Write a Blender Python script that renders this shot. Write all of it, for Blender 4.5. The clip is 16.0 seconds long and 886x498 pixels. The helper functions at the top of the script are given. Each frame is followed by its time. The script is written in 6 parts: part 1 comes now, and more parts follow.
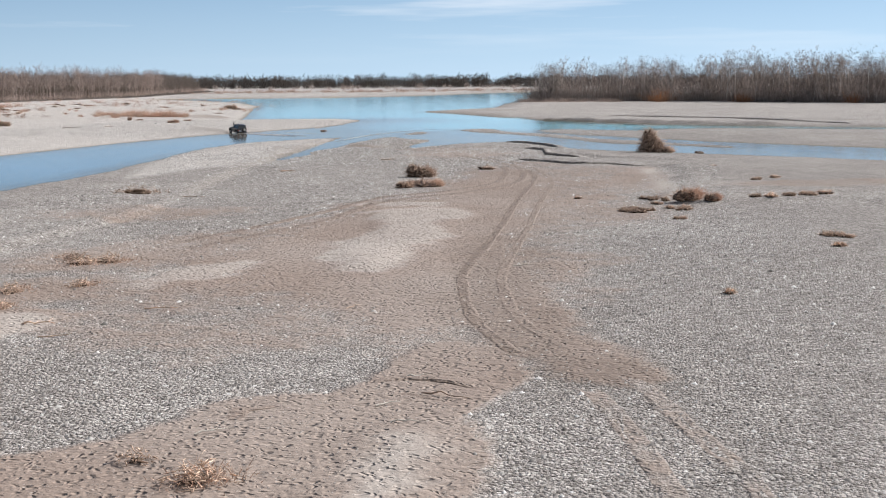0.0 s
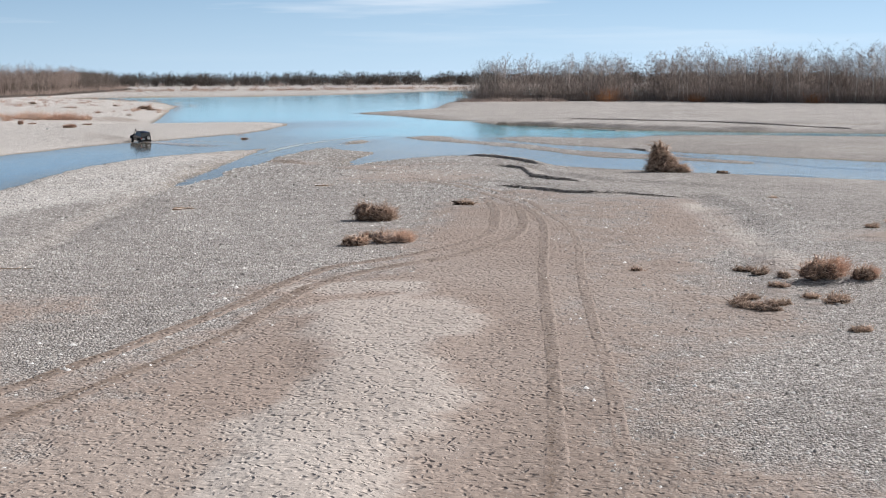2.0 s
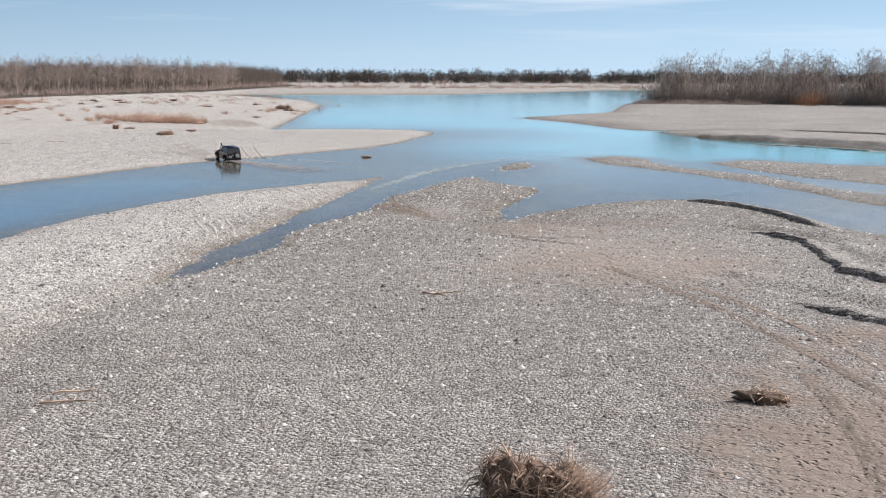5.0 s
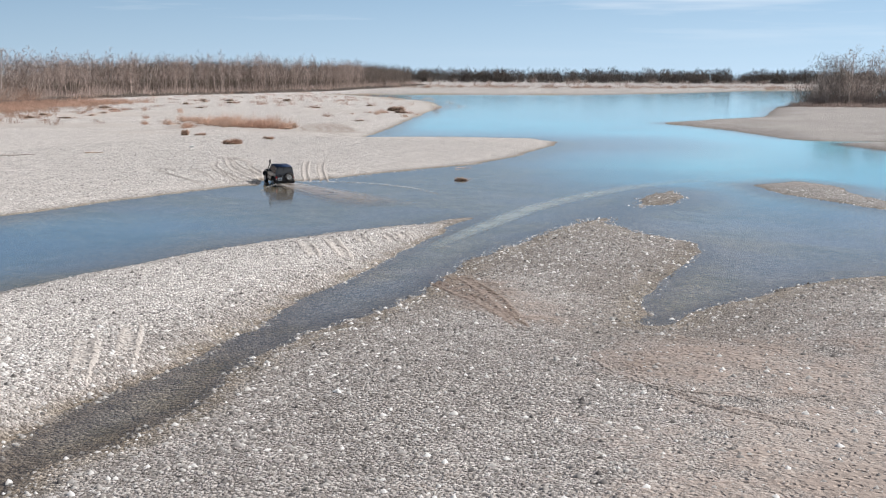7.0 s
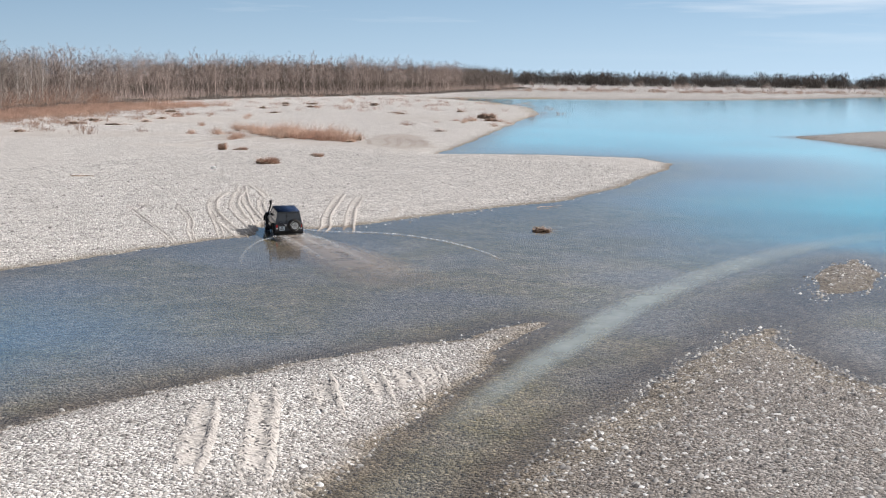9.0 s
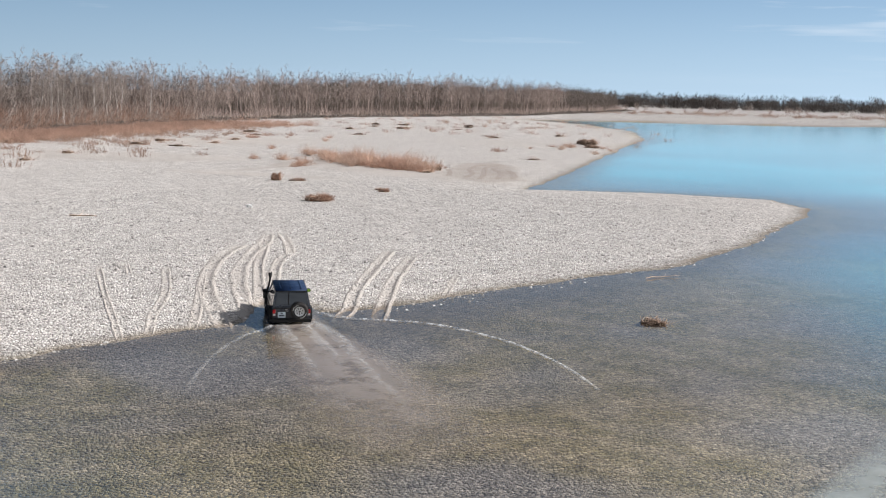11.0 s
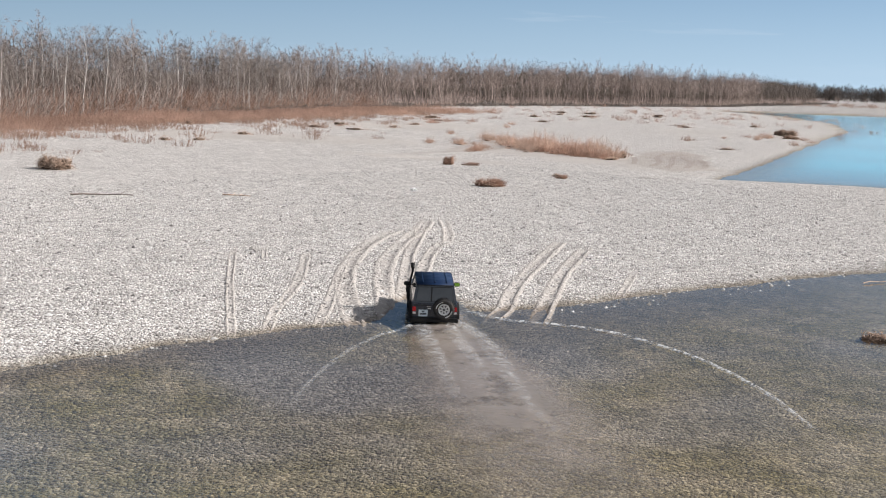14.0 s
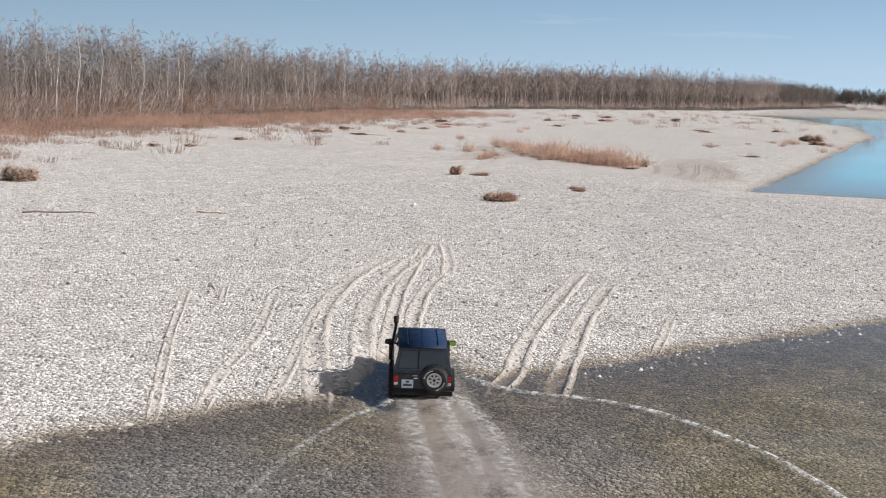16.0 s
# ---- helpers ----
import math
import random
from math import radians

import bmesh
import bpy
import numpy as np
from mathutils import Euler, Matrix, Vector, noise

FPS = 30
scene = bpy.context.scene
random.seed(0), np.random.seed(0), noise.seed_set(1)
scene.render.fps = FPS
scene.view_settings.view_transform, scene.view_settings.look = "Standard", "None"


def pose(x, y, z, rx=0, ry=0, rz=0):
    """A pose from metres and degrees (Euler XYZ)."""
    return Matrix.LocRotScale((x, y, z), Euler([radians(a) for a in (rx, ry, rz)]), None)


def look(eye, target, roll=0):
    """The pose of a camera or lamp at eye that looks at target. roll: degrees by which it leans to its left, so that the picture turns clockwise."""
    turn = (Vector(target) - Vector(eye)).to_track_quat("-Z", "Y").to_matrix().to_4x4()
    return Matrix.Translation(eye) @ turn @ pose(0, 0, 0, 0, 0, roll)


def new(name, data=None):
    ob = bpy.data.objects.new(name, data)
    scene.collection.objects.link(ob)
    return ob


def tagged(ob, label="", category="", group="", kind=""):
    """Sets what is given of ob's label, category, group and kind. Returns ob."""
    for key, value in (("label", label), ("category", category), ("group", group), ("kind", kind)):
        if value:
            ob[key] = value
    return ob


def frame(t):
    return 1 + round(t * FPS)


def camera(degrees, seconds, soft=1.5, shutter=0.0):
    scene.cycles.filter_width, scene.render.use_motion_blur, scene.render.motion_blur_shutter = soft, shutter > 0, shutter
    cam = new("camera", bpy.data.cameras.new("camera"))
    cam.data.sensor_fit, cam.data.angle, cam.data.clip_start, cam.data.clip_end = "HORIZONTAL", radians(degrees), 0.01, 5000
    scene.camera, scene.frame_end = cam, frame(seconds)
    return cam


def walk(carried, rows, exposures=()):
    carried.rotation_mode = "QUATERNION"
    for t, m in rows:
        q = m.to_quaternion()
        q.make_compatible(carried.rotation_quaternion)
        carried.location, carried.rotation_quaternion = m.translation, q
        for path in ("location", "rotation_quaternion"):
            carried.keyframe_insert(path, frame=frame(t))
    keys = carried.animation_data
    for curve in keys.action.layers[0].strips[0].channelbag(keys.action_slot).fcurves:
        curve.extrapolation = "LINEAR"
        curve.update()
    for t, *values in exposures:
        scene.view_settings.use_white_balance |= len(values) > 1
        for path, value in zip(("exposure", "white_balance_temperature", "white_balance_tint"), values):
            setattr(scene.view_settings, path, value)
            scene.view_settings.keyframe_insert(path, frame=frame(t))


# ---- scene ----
cam = camera(40.0, 16.0, 1.1)
PATH = [
    (0, (21.005, 1.592, 9.16), (20.626, 3.537, 8.89), -0.3),
    (0.5, (18.493, 10.388, 9.232), (18.122, 12.335, 8.96), -0.3),
    (1, (16.193, 19.196, 9.277), (15.849, 21.148, 9.005), -0.3),
    (1.5, (13.943, 27.989, 9.337), (13.65, 29.949, 9.064), -0.2),
    (2, (11.88, 36.671, 9.394), (11.614, 38.634, 9.12), -0.2),
    (2.5, (10.034, 45.205, 9.473), (9.767, 47.168, 9.198), -0.2),
    (3, (8.25, 53.902, 9.539), (7.984, 55.865, 9.264), -0.1),
    (3.5, (6.612, 62.501, 9.625), (6.346, 64.464, 9.349), -0.1),
    (4, (4.872, 71.452, 9.689), (4.535, 73.404, 9.412), 0.0),
    (4.5, (3.23, 80.365, 9.717), (2.738, 82.283, 9.441), 0.3),
    (4.7, (2.607, 83.919, 9.738), (2.094, 85.832, 9.461), 0.3),
    (6.8, (-6.021, 121.818, 9.522), (-6.69, 123.681, 9.243), 0.3),
    (7, (-6.946, 125.184, 9.543), (-7.678, 127.024, 9.263), 0.4),
    (7.5, (-9.17, 133.209, 9.642), (-10.029, 134.993, 9.361), 0.7),
    (8, (-11.732, 141.323, 9.71), (-12.593, 143.106, 9.43), 0.7),
    (8.5, (-14.562, 149.291, 9.783), (-15.43, 151.071, 9.504), 0.7),
    (9, (-17.575, 157.006, 9.908), (-18.459, 158.778, 9.63), 0.8),
    (9.5, (-20.68, 164.831, 10.078), (-21.581, 166.595, 9.804), 0.8),
    (10, (-23.6, 171.512, 10.297), (-24.542, 173.256, 10.029), 0.9),
    (10.2, (-24.456, 173.317, 10.302), (-25.474, 175.019, 10.041), 1.3),
    (12.3, (-28.9, 183.278, 9.754), (-29.934, 184.973, 9.515), 1.7),
    (12.5, (-28.973, 183.532, 9.692), (-30.01, 185.224, 9.45), 1.6),
    (13, (-29.165, 183.593, 9.421), (-30.203, 185.285, 9.175), 1.5),
    (13.5, (-30.002, 184.539, 9.184), (-31.125, 186.173, 8.927), 1.7),
    (14, (-31.186, 186.381, 9.022), (-32.459, 187.9, 8.749), 2.1),
    (14.5, (-33.092, 189.072, 8.889), (-34.381, 190.577, 8.612), 2.1),
    (15, (-35.253, 191.959, 8.982), (-36.542, 193.464, 8.706), 2.2),
    (15.5, (-36.619, 193.833, 9.055), (-37.908, 195.337, 8.782), 2.2),
    (16, (-37.334, 194.659, 9.09), (-38.624, 196.164, 8.82), 2.2),
]
walk(cam, [(t, look(eye, target, roll)) for t, eye, target, roll in PATH], exposures=[(0, 0.45, 6500, 11.5), (4.5, 0.46, 6500, 11.5), (7, 0.44, 6500, 11.5), (10, 0.42, 6500, 11.5), (13, 0.4, 6500, 11.5), (16, 0.38, 6500, 11.5)])

# ---- light ----
SUN_AZ, SUN_EL = radians(50), radians(33)
sun_way = Vector((math.sin(SUN_AZ) * math.cos(SUN_EL), math.cos(SUN_AZ) * math.cos(SUN_EL), math.sin(SUN_EL)))
sun_data = bpy.data.lights.new("sun", "SUN")
sun_data.energy, sun_data.angle, sun_data.color = 5.0, radians(0.53), (1.0, 0.985, 0.97)
sun = new("sun", sun_data)
sun.matrix_world = look(sun_way * 200, (0, 0, 0))


def make_world():
    world = bpy.data.worlds.new("sky")
    world.use_nodes = True
    nt = world.node_tree
    n, l = nt.nodes, nt.links
    bg = n["Background"]
    sky = n.new("ShaderNodeTexSky")
    sky.sky_type, sky.sun_disc = "NISHITA", False
    sky.sun_elevation, sky.sun_rotation = SUN_EL, SUN_AZ
    sky.altitude, sky.air_density, sky.dust_density, sky.ozone_density = 50, 0.55, 0.2, 1.5
    # thin streaks of high cloud
    tc = n.new("ShaderNodeTexCoord")
    mp = n.new("ShaderNodeMapping")
    mp.inputs["Scale"].default_value = (2.2, 2.2, 34.0)
    no = n.new("ShaderNodeTexNoise")
    no.inputs["Scale"].default_value, no.inputs["Detail"].default_value, no.inputs["Roughness"].default_value = 1.3, 7, 0.56
    rp = n.new("ShaderNodeValToRGB")
    rp.color_ramp.elements[0].position, rp.color_ramp.elements[1].position = 0.47, 0.70
    rp.color_ramp.elements[1].color = (0.85, 0.85, 0.85, 1)
    mix = n.new("ShaderNodeMix")
    mix.data_type = "RGBA"
    mix.inputs[7].default_value = (15.8, 16.2, 16.6, 1)
    l.new(tc.outputs["Generated"], mp.inputs[0])
    l.new(mp.outputs[0], no.inputs["Vector"])
    tilt = n.new("ShaderNodeSeparateXYZ")
    l.new(tc.outputs["Generated"], tilt.inputs[0])
    lean = n.new("ShaderNodeMath")
    lean.operation = "MULTIPLY_ADD"
    lean.inputs[1].default_value = 0.22
    l.new(tilt.outputs[0], lean.inputs[0])
    l.new(no.outputs[0], lean.inputs[2])
    l.new(lean.outputs[0], rp.inputs[0])
    rise = n.new("ShaderNodeMapRange")
    rise.inputs["From Min"].default_value, rise.inputs["From Max"].default_value = 0.015, 0.09
    l.new(tilt.outputs[2], rise.inputs[0])
    thin = n.new("ShaderNodeMath")
    thin.operation = "MULTIPLY"
    l.new(rp.outputs[0], thin.inputs[0])
    l.new(rise.outputs[0], thin.inputs[1])
    l.new(thin.outputs[0], mix.inputs[0])
    # pale blue haze low over the land
    sep = n.new("ShaderNodeSeparateXYZ")
    l.new(tc.outputs["Generated"], sep.inputs[0])
    low = n.new("ShaderNodeValToRGB")
    low.color_ramp.elements[0].position, low.color_ramp.elements[1].position = 0.0, 0.26
    low.color_ramp.elements[0].color, low.color_ramp.elements[1].color = (0.92, 0.92, 0.92, 1), (0.0, 0.0, 0.0, 1)
    l.new(sep.outputs[2], low.inputs[0])
    tone = n.new("ShaderNodeValToRGB")
    tone.color_ramp.elements[0].position, tone.color_ramp.elements[1].position = 0.0, 0.14
    tone.color_ramp.elements[0].color, tone.color_ramp.elements[1].color = (0.385, 0.525, 0.655, 1), (0.195, 0.37, 0.57, 1)
    l.new(sep.outputs[2], tone.inputs[0])
    ten = n.new("ShaderNodeVectorMath")
    ten.operation = "SCALE"
    l.new(tone.outputs[0], ten.inputs[0])
    toward = n.new("ShaderNodeVectorMath")
    toward.operation = "DOT_PRODUCT"
    toward.inputs[1].default_value = (math.sin(SUN_AZ), math.cos(SUN_AZ), 0)
    l.new(tc.outputs["Generated"], toward.inputs[0])
    gain = n.new("ShaderNodeMath")
    gain.operation = "MULTIPLY_ADD"
    gain.inputs[1].default_value, gain.inputs[2].default_value = 8.0, 18.0
    l.new(toward.outputs["Value"], gain.inputs[0])
    l.new(gain.outputs[0], ten.inputs[3])
    haze = n.new("ShaderNodeMix")
    haze.data_type = "RGBA"
    l.new(low.outputs[0], haze.inputs[0])
    l.new(sky.outputs[0], haze.inputs[6])
    l.new(ten.outputs[0], haze.inputs[7])
    l.new(haze.outputs[2], mix.inputs[6])
    l.new(mix.outputs[2], bg.inputs[0])
    bg.inputs[1].default_value = 0.05
    scene.world = world


make_world()


# ---- materials ----
def material(name, rough=0.9, metal=0.0, color=(0.5, 0.5, 0.5)):
    m = bpy.data.materials.new(name)
    m.use_nodes = True
    b = m.node_tree.nodes["Principled BSDF"]
    b.inputs["Roughness"].default_value, b.inputs["Metallic"].default_value = rough, metal
    b.inputs["Base Color"].default_value = (*color, 1)
    return m, m.node_tree.nodes, m.node_tree.links, b


def mixer(n, l, fac, a, b, blend="MIX"):
    """A colour mix; each of the three may be a socket or a value."""
    m = n.new("ShaderNodeMix")
    m.data_type, m.blend_type = "RGBA", blend
    for slot, v in ((0, fac), (6, a), (7, b)):
        if hasattr(v, "is_output"):
            l.new(v, m.inputs[slot])
        else:
            m.inputs[slot].default_value = v if slot == 0 else (*v, 1)
    return m.outputs[2]


def ramp(n, l, src, *stops):
    r = n.new("ShaderNodeValToRGB")
    e = r.color_ramp.elements
    while len(e) < len(stops):
        e.new(0.5)
    for el, (p, c) in zip(e, stops):
        el.position = p
        el.color = (*c, 1) if isinstance(c, tuple) else (c, c, c, 1)
    l.new(src, r.inputs[0])
    return r.outputs[0]


def calc(n, l, op, a, b=None, clamp=False):
    m = n.new("ShaderNodeMath")
    m.operation, m.use_clamp = op, clamp
    for k, v in enumerate((a, b)):
        if v is None:
            continue
        if hasattr(v, "is_output"):
            l.new(v, m.inputs[k])
        else:
            m.inputs[k].default_value = v
    return m.outputs[0]


def noise_tex(n, l, pos, scale, detail=4.0, rough=0.55):
    t = n.new("ShaderNodeTexNoise")
    t.inputs["Scale"].default_value, t.inputs["Detail"].default_value, t.inputs["Roughness"].default_value = scale, detail, rough
    l.new(pos, t.inputs["Vector"])
    return t.outputs[0]


def cells(n, l, pos, scale, out="Color"):
    t = n.new("ShaderNodeTexVoronoi")
    t.inputs["Scale"].default_value = scale
    l.new(pos, t.inputs["Vector"])
    return t.outputs[out]


def attribute(n, name):
    a = n.new("ShaderNodeAttribute")
    a.attribute_name = name
    return a.outputs["Fac"]


def make_ground_mat():
    m, n, l, b = material("riverbed", 0.95)
    b.inputs["Specular IOR Level"].default_value = 0.25
    b.inputs["Diffuse Roughness"].default_value = 0.25
    pos = n.new("ShaderNodeNewGeometry").outputs["Position"]
    sand, wet, pale, green = (attribute(n, a) for a in ("sand", "wet", "pale", "mud"))
    big = noise_tex(n, l, pos, 0.045, 5, 0.6)
    mid = noise_tex(n, l, pos, 0.55, 5, 0.65)
    fine = noise_tex(n, l, pos, 9.0, 3, 0.6)
    # cobbles, in two sizes
    c1 = n.new("ShaderNodeSeparateColor")
    l.new(cells(n, l, pos, 8.5), c1.inputs[0])
    c2 = n.new("ShaderNodeSeparateColor")
    l.new(cells(n, l, pos, 21.0), c2.inputs[0])
    stone1 = ramp(n, l, c1.outputs[0], (0.0, (0.10, 0.09, 0.082)), (0.3, (0.27, 0.255, 0.235)), (0.7, (0.48, 0.465, 0.44)), (1.0, (0.76, 0.75, 0.72)))
    stone2 = ramp(n, l, c2.outputs[1], (0.0, (0.08, 0.072, 0.065)), (0.5, (0.34, 0.32, 0.295)), (1.0, (0.74, 0.725, 0.70)))
    gravel = mixer(n, l, 0.4, stone1, stone2)
    gravel = mixer(n, l, 1.0, gravel, ramp(n, l, mid, (0.3, 0.86), (0.7, 1.12)), "MULTIPLY")
    gravel = mixer(n, l, 1.0, gravel, mixer(n, l, pale, (0.78, 0.73, 0.70), (1.34, 1.29, 1.255)), "MULTIPLY")
    # silt between the stones
    silt = mixer(n, l, mid, (0.35, 0.275, 0.228), (0.275, 0.21, 0.170))
    silt = mixer(n, l, 1.0, silt, ramp(n, l, fine, (0.25, 0.85), (0.75, 1.12)), "MULTIPLY")
    silt = mixer(n, l, 1.0, silt, ramp(n, l, big, (0.3, 0.88), (0.7, 1.1)), "MULTIPLY")
    silt = mixer(n, l, 1.0, silt, mixer(n, l, pale, (0.92, 0.92, 0.92), (1.55, 1.80, 1.97)), "MULTIPLY")
    edge = calc(n, l, "ADD", sand, calc(n, l, "MULTIPLY", calc(n, l, "SUBTRACT", mid, 0.5), 1.1))
    speck = calc(n, l, "GREATER_THAN", c2.outputs[2], 0.93)
    keep = calc(n, l, "SUBTRACT", 1.0, calc(n, l, "MULTIPLY", speck, 0.6))
    f = calc(n, l, "MULTIPLY", ramp(n, l, edge, (0.28, 0.0), (0.68, 1.0)), keep)
    col = mixer(n, l, f, gravel, silt)
    # algae and silt under water, and the wet rim
    col = mixer(n, l, calc(n, l, "MULTIPLY", green, 0.85), col, mixer(n, l, 1.0, col, mixer(n, l, ramp(n, l, mid, (0.38, 0.0), (0.62, 1.0)), (0.88, 0.79, 0.36), (1.22, 1.12, 0.80)), "MULTIPLY"))
    col = mixer(n, l, wet, col, mixer(n, l, 1.0, col, ramp(n, l, c1.outputs[2], (0.0, 0.76), (0.75, 1.05), (1.0, 1.42)), "MULTIPLY"))
    col = mixer(n, l, calc(n, l, "MULTIPLY", wet, 0.95), col, mixer(n, l, 1.0, col, (0.48, 0.415, 0.335), "MULTIPLY"))
    l.new(col, b.inputs["Base Color"])
    l.new(ramp(n, l, wet, (0.0, 0.95), (1.0, 0.45)), b.inputs["Roughness"])
    d1 = cells(n, l, pos, 8.5, "Distance")
    d2 = cells(n, l, pos, 21.0, "Distance")
    warp = n.new("ShaderNodeVectorMath")
    warp.operation = "MULTIPLY_ADD"
    l.new(noise_tex(n, l, pos, 1.4, 2), warp.inputs[0])
    warp.inputs[1].default_value = (0.7, 0.7, 0.0)
    l.new(pos, warp.inputs[2])
    dents = n.new("ShaderNodeTexVoronoi")
    dents.inputs["Scale"].default_value = 4.2
    l.new(warp.outputs[0], dents.inputs["Vector"])
    lot = n.new("ShaderNodeSeparateColor")
    l.new(dents.outputs["Color"], lot.inputs[0])
    bowl = calc(n, l, "SUBTRACT", ramp(n, l, dents.outputs["Distance"], (0.0, 0.0), (0.5, 1.0)), 1.0)
    pits = calc(n, l, "ADD", calc(n, l, "MULTIPLY", bowl, ramp(n, l, lot.outputs[0], (0.1, 0.12), (0.9, 0.85))), calc(n, l, "MULTIPLY", noise_tex(n, l, pos, 2.6, 3, 0.55), 0.55))
    hgt = calc(n, l, "ADD", calc(n, l, "MULTIPLY", d1, -0.8), calc(n, l, "MULTIPLY", d2, -0.34))
    hgt = calc(n, l, "MULTIPLY", hgt, calc(n, l, "SUBTRACT", 1.0, calc(n, l, "MULTIPLY", f, 0.93)))
    hgt = calc(n, l, "ADD", hgt, calc(n, l, "MULTIPLY", calc(n, l, "MULTIPLY", pits, f), 1.5))
    hgt = calc(n, l, "ADD", hgt, calc(n, l, "MULTIPLY", mid, 0.35))
    hgt = calc(n, l, "MULTIPLY", hgt, calc(n, l, "SUBTRACT", 1.0, calc(n, l, "MULTIPLY", wet, 0.35)))
    bump = n.new("ShaderNodeBump")
    bump.inputs["Strength"].default_value, bump.inputs["Distance"].default_value = 1.0, 0.1
    l.new(hgt, bump.inputs["Height"])
    l.new(bump.outputs[0], b.inputs["Normal"])
    return m


def make_water_mat():
    m, n, l, b = material("river_water", 0.06)
    out = n["Material Output"]
    pos = n.new("ShaderNodeNewGeometry").outputs["Position"]
    depth, milk = attribute(n, "depth"), attribute(n, "milk")
    big = noise_tex(n, l, pos, 0.03, 4)
    # the blue of the unmilky water also holds some painted sky reflection
    deep = mixer(n, l, milk, (0.10, 0.21, 0.33), (0.06, 0.40, 0.485))
    deep = mixer(n, l, 1.0, deep, ramp(n, l, big, (0.36, 0.72), (0.62, 1.15)), "MULTIPLY")
    l.new(deep, b.inputs["Base Color"])
    b.inputs["IOR"].default_value = 1.333
    b.inputs["Specular IOR Level"].default_value = 0.5
    mp = n.new("ShaderNodeMapping")
    mp.inputs["Scale"].default_value = (1, 1, 1)
    l.new(pos, mp.inputs[0])
    w1 = noise_tex(n, l, mp.outputs[0], 1.6, 4, 0.6)
    w2 = noise_tex(n, l, mp.outputs[0], 0.25, 3, 0.5)
    bump = n.new("ShaderNodeBump")
    bump.inputs["Strength"].default_value, bump.inputs["Distance"].default_value = 0.12, 0.05
    l.new(calc(n, l, "ADD", w1, calc(n, l, "MULTIPLY", w2, 1.5)), bump.inputs["Height"])
    l.new(bump.outputs[0], b.inputs["Normal"])
    clear = n.new("ShaderNodeBsdfTransparent")
    clear.inputs[0].default_value = (0.93, 0.95, 0.94, 1)
    gloss = n.new("ShaderNodeBsdfGlossy")
    gloss.inputs["Roughness"].default_value = 0.07
    l.new(bump.outputs[0], gloss.inputs["Normal"])
    fr = n.new("ShaderNodeFresnel")
    fr.inputs["IOR"].default_value = 1.333
    thin = n.new("ShaderNodeMixShader")
    l.new(calc(n, l, "MULTIPLY", fr.outputs[0], 1.0), thin.inputs[0])
    l.new(clear.outputs[0], thin.inputs[1])
    l.new(gloss.outputs[0], thin.inputs[2])
    mix = n.new("ShaderNodeMixShader")
    l.new(depth, mix.inputs[0])
    l.new(thin.outputs[0], mix.inputs[1])
    l.new(b.outputs[0], mix.inputs[2])
    l.new(mix.outputs[0], out.inputs["Surface"])
    return m


MAT_GROUND = make_ground_mat()
MAT_WATER = make_water_mat()


def simple(name, c1, c2, rough=0.9, scale=3.0, metal=0.0, by_object=0.0, bump=0.0, thru=0.0):
    """A surface of two mixed tones with grain."""
    m, n, l, b = material(name, rough, metal)
    pos = n.new("ShaderNodeTexCoord").outputs["Object"]
    t = noise_tex(n, l, pos, scale, 5, 0.6)
    col = mixer(n, l, ramp(n, l, t, (0.3, 0.0), (0.7, 1.0)), c1, c2)
    if by_object:
        r = n.new("ShaderNodeObjectInfo").outputs["Random"]
        col = mixer(n, l, 1.0, col, ramp(n, l, r, (0.0, 1 - by_object), (1.0, 1 + by_object)), "MULTIPLY")
        r2 = n.new("ShaderNodeNewGeometry").outputs["Random Per Island"]
        col = mixer(n, l, 1.0, col, ramp(n, l, r2, (0.0, 1 - by_object), (1.0, 1 + by_object)), "MULTIPLY")
    l.new(col, b.inputs["Base Color"])
    if bump:
        bp = n.new("ShaderNodeBump")
        bp.inputs["Strength"].default_value, bp.inputs["Distance"].default_value = 0.6, bump
        l.new(t, bp.inputs["Height"])
        l.new(bp.outputs[0], b.inputs["Normal"])
    if thru:
        glow, mix = n.new("ShaderNodeBsdfTranslucent"), n.new("ShaderNodeMixShader")
        l.new(col, glow.inputs[0])
        mix.inputs[0].default_value = thru
        l.new(b.outputs[0], mix.inputs[1])
        l.new(glow.outputs[0], mix.inputs[2])
        l.new(mix.outputs[0], n["Material Output"].inputs["Surface"])
    return m


# ---- the riverbed: land and water in plan ----
BAR_LEFT = [(-90, -400), (-68, 60), (-66, 136), (-66, 170), (-65.3, 190), (-64.2, 203), (-63.2, 212), (-62.2, 217), (-61.6, 221), (-59.6, 226.5), (-57.6, 235), (-55, 245), (-53.6, 252), (-53.7, 266), (-56, 290),
            (-58.6, 301), (-65, 309.5), (-77, 308), (-90, 300.5), (-112, 367), (-141, 455), (-152, 490), (-190, 572), (-240, 645),
            (-290, 700), (-330, 800), (-420, 1000), (-700, 1500), (-4400, 2500), (-4400, -4400), (-200, -4400)]
BAR_MIDDLE = [(-36, 202.5), (-37.5, 199), (-39.2, 195.5), (-41, 191.5), (-42.6, 186.5), (-43.4, 180), (-43.5, 174), (-43.8, 166), (-43.5, 156), (-41.5, 145), (-39, 132), (-36, 110), (-35, 94), (-36, 40), (-50, -400), (0, -400),
              (-15, 80), (-19.5, 103), (-23.4, 120), (-24.8, 128), (-26, 137), (-27.8, 145), (-29.2, 150.5), (-29.6, 156), (-30.4, 163), (-31.8, 171.5), (-32.4, 177), (-33.2, 184), (-34.2, 192), (-35.2, 199)]
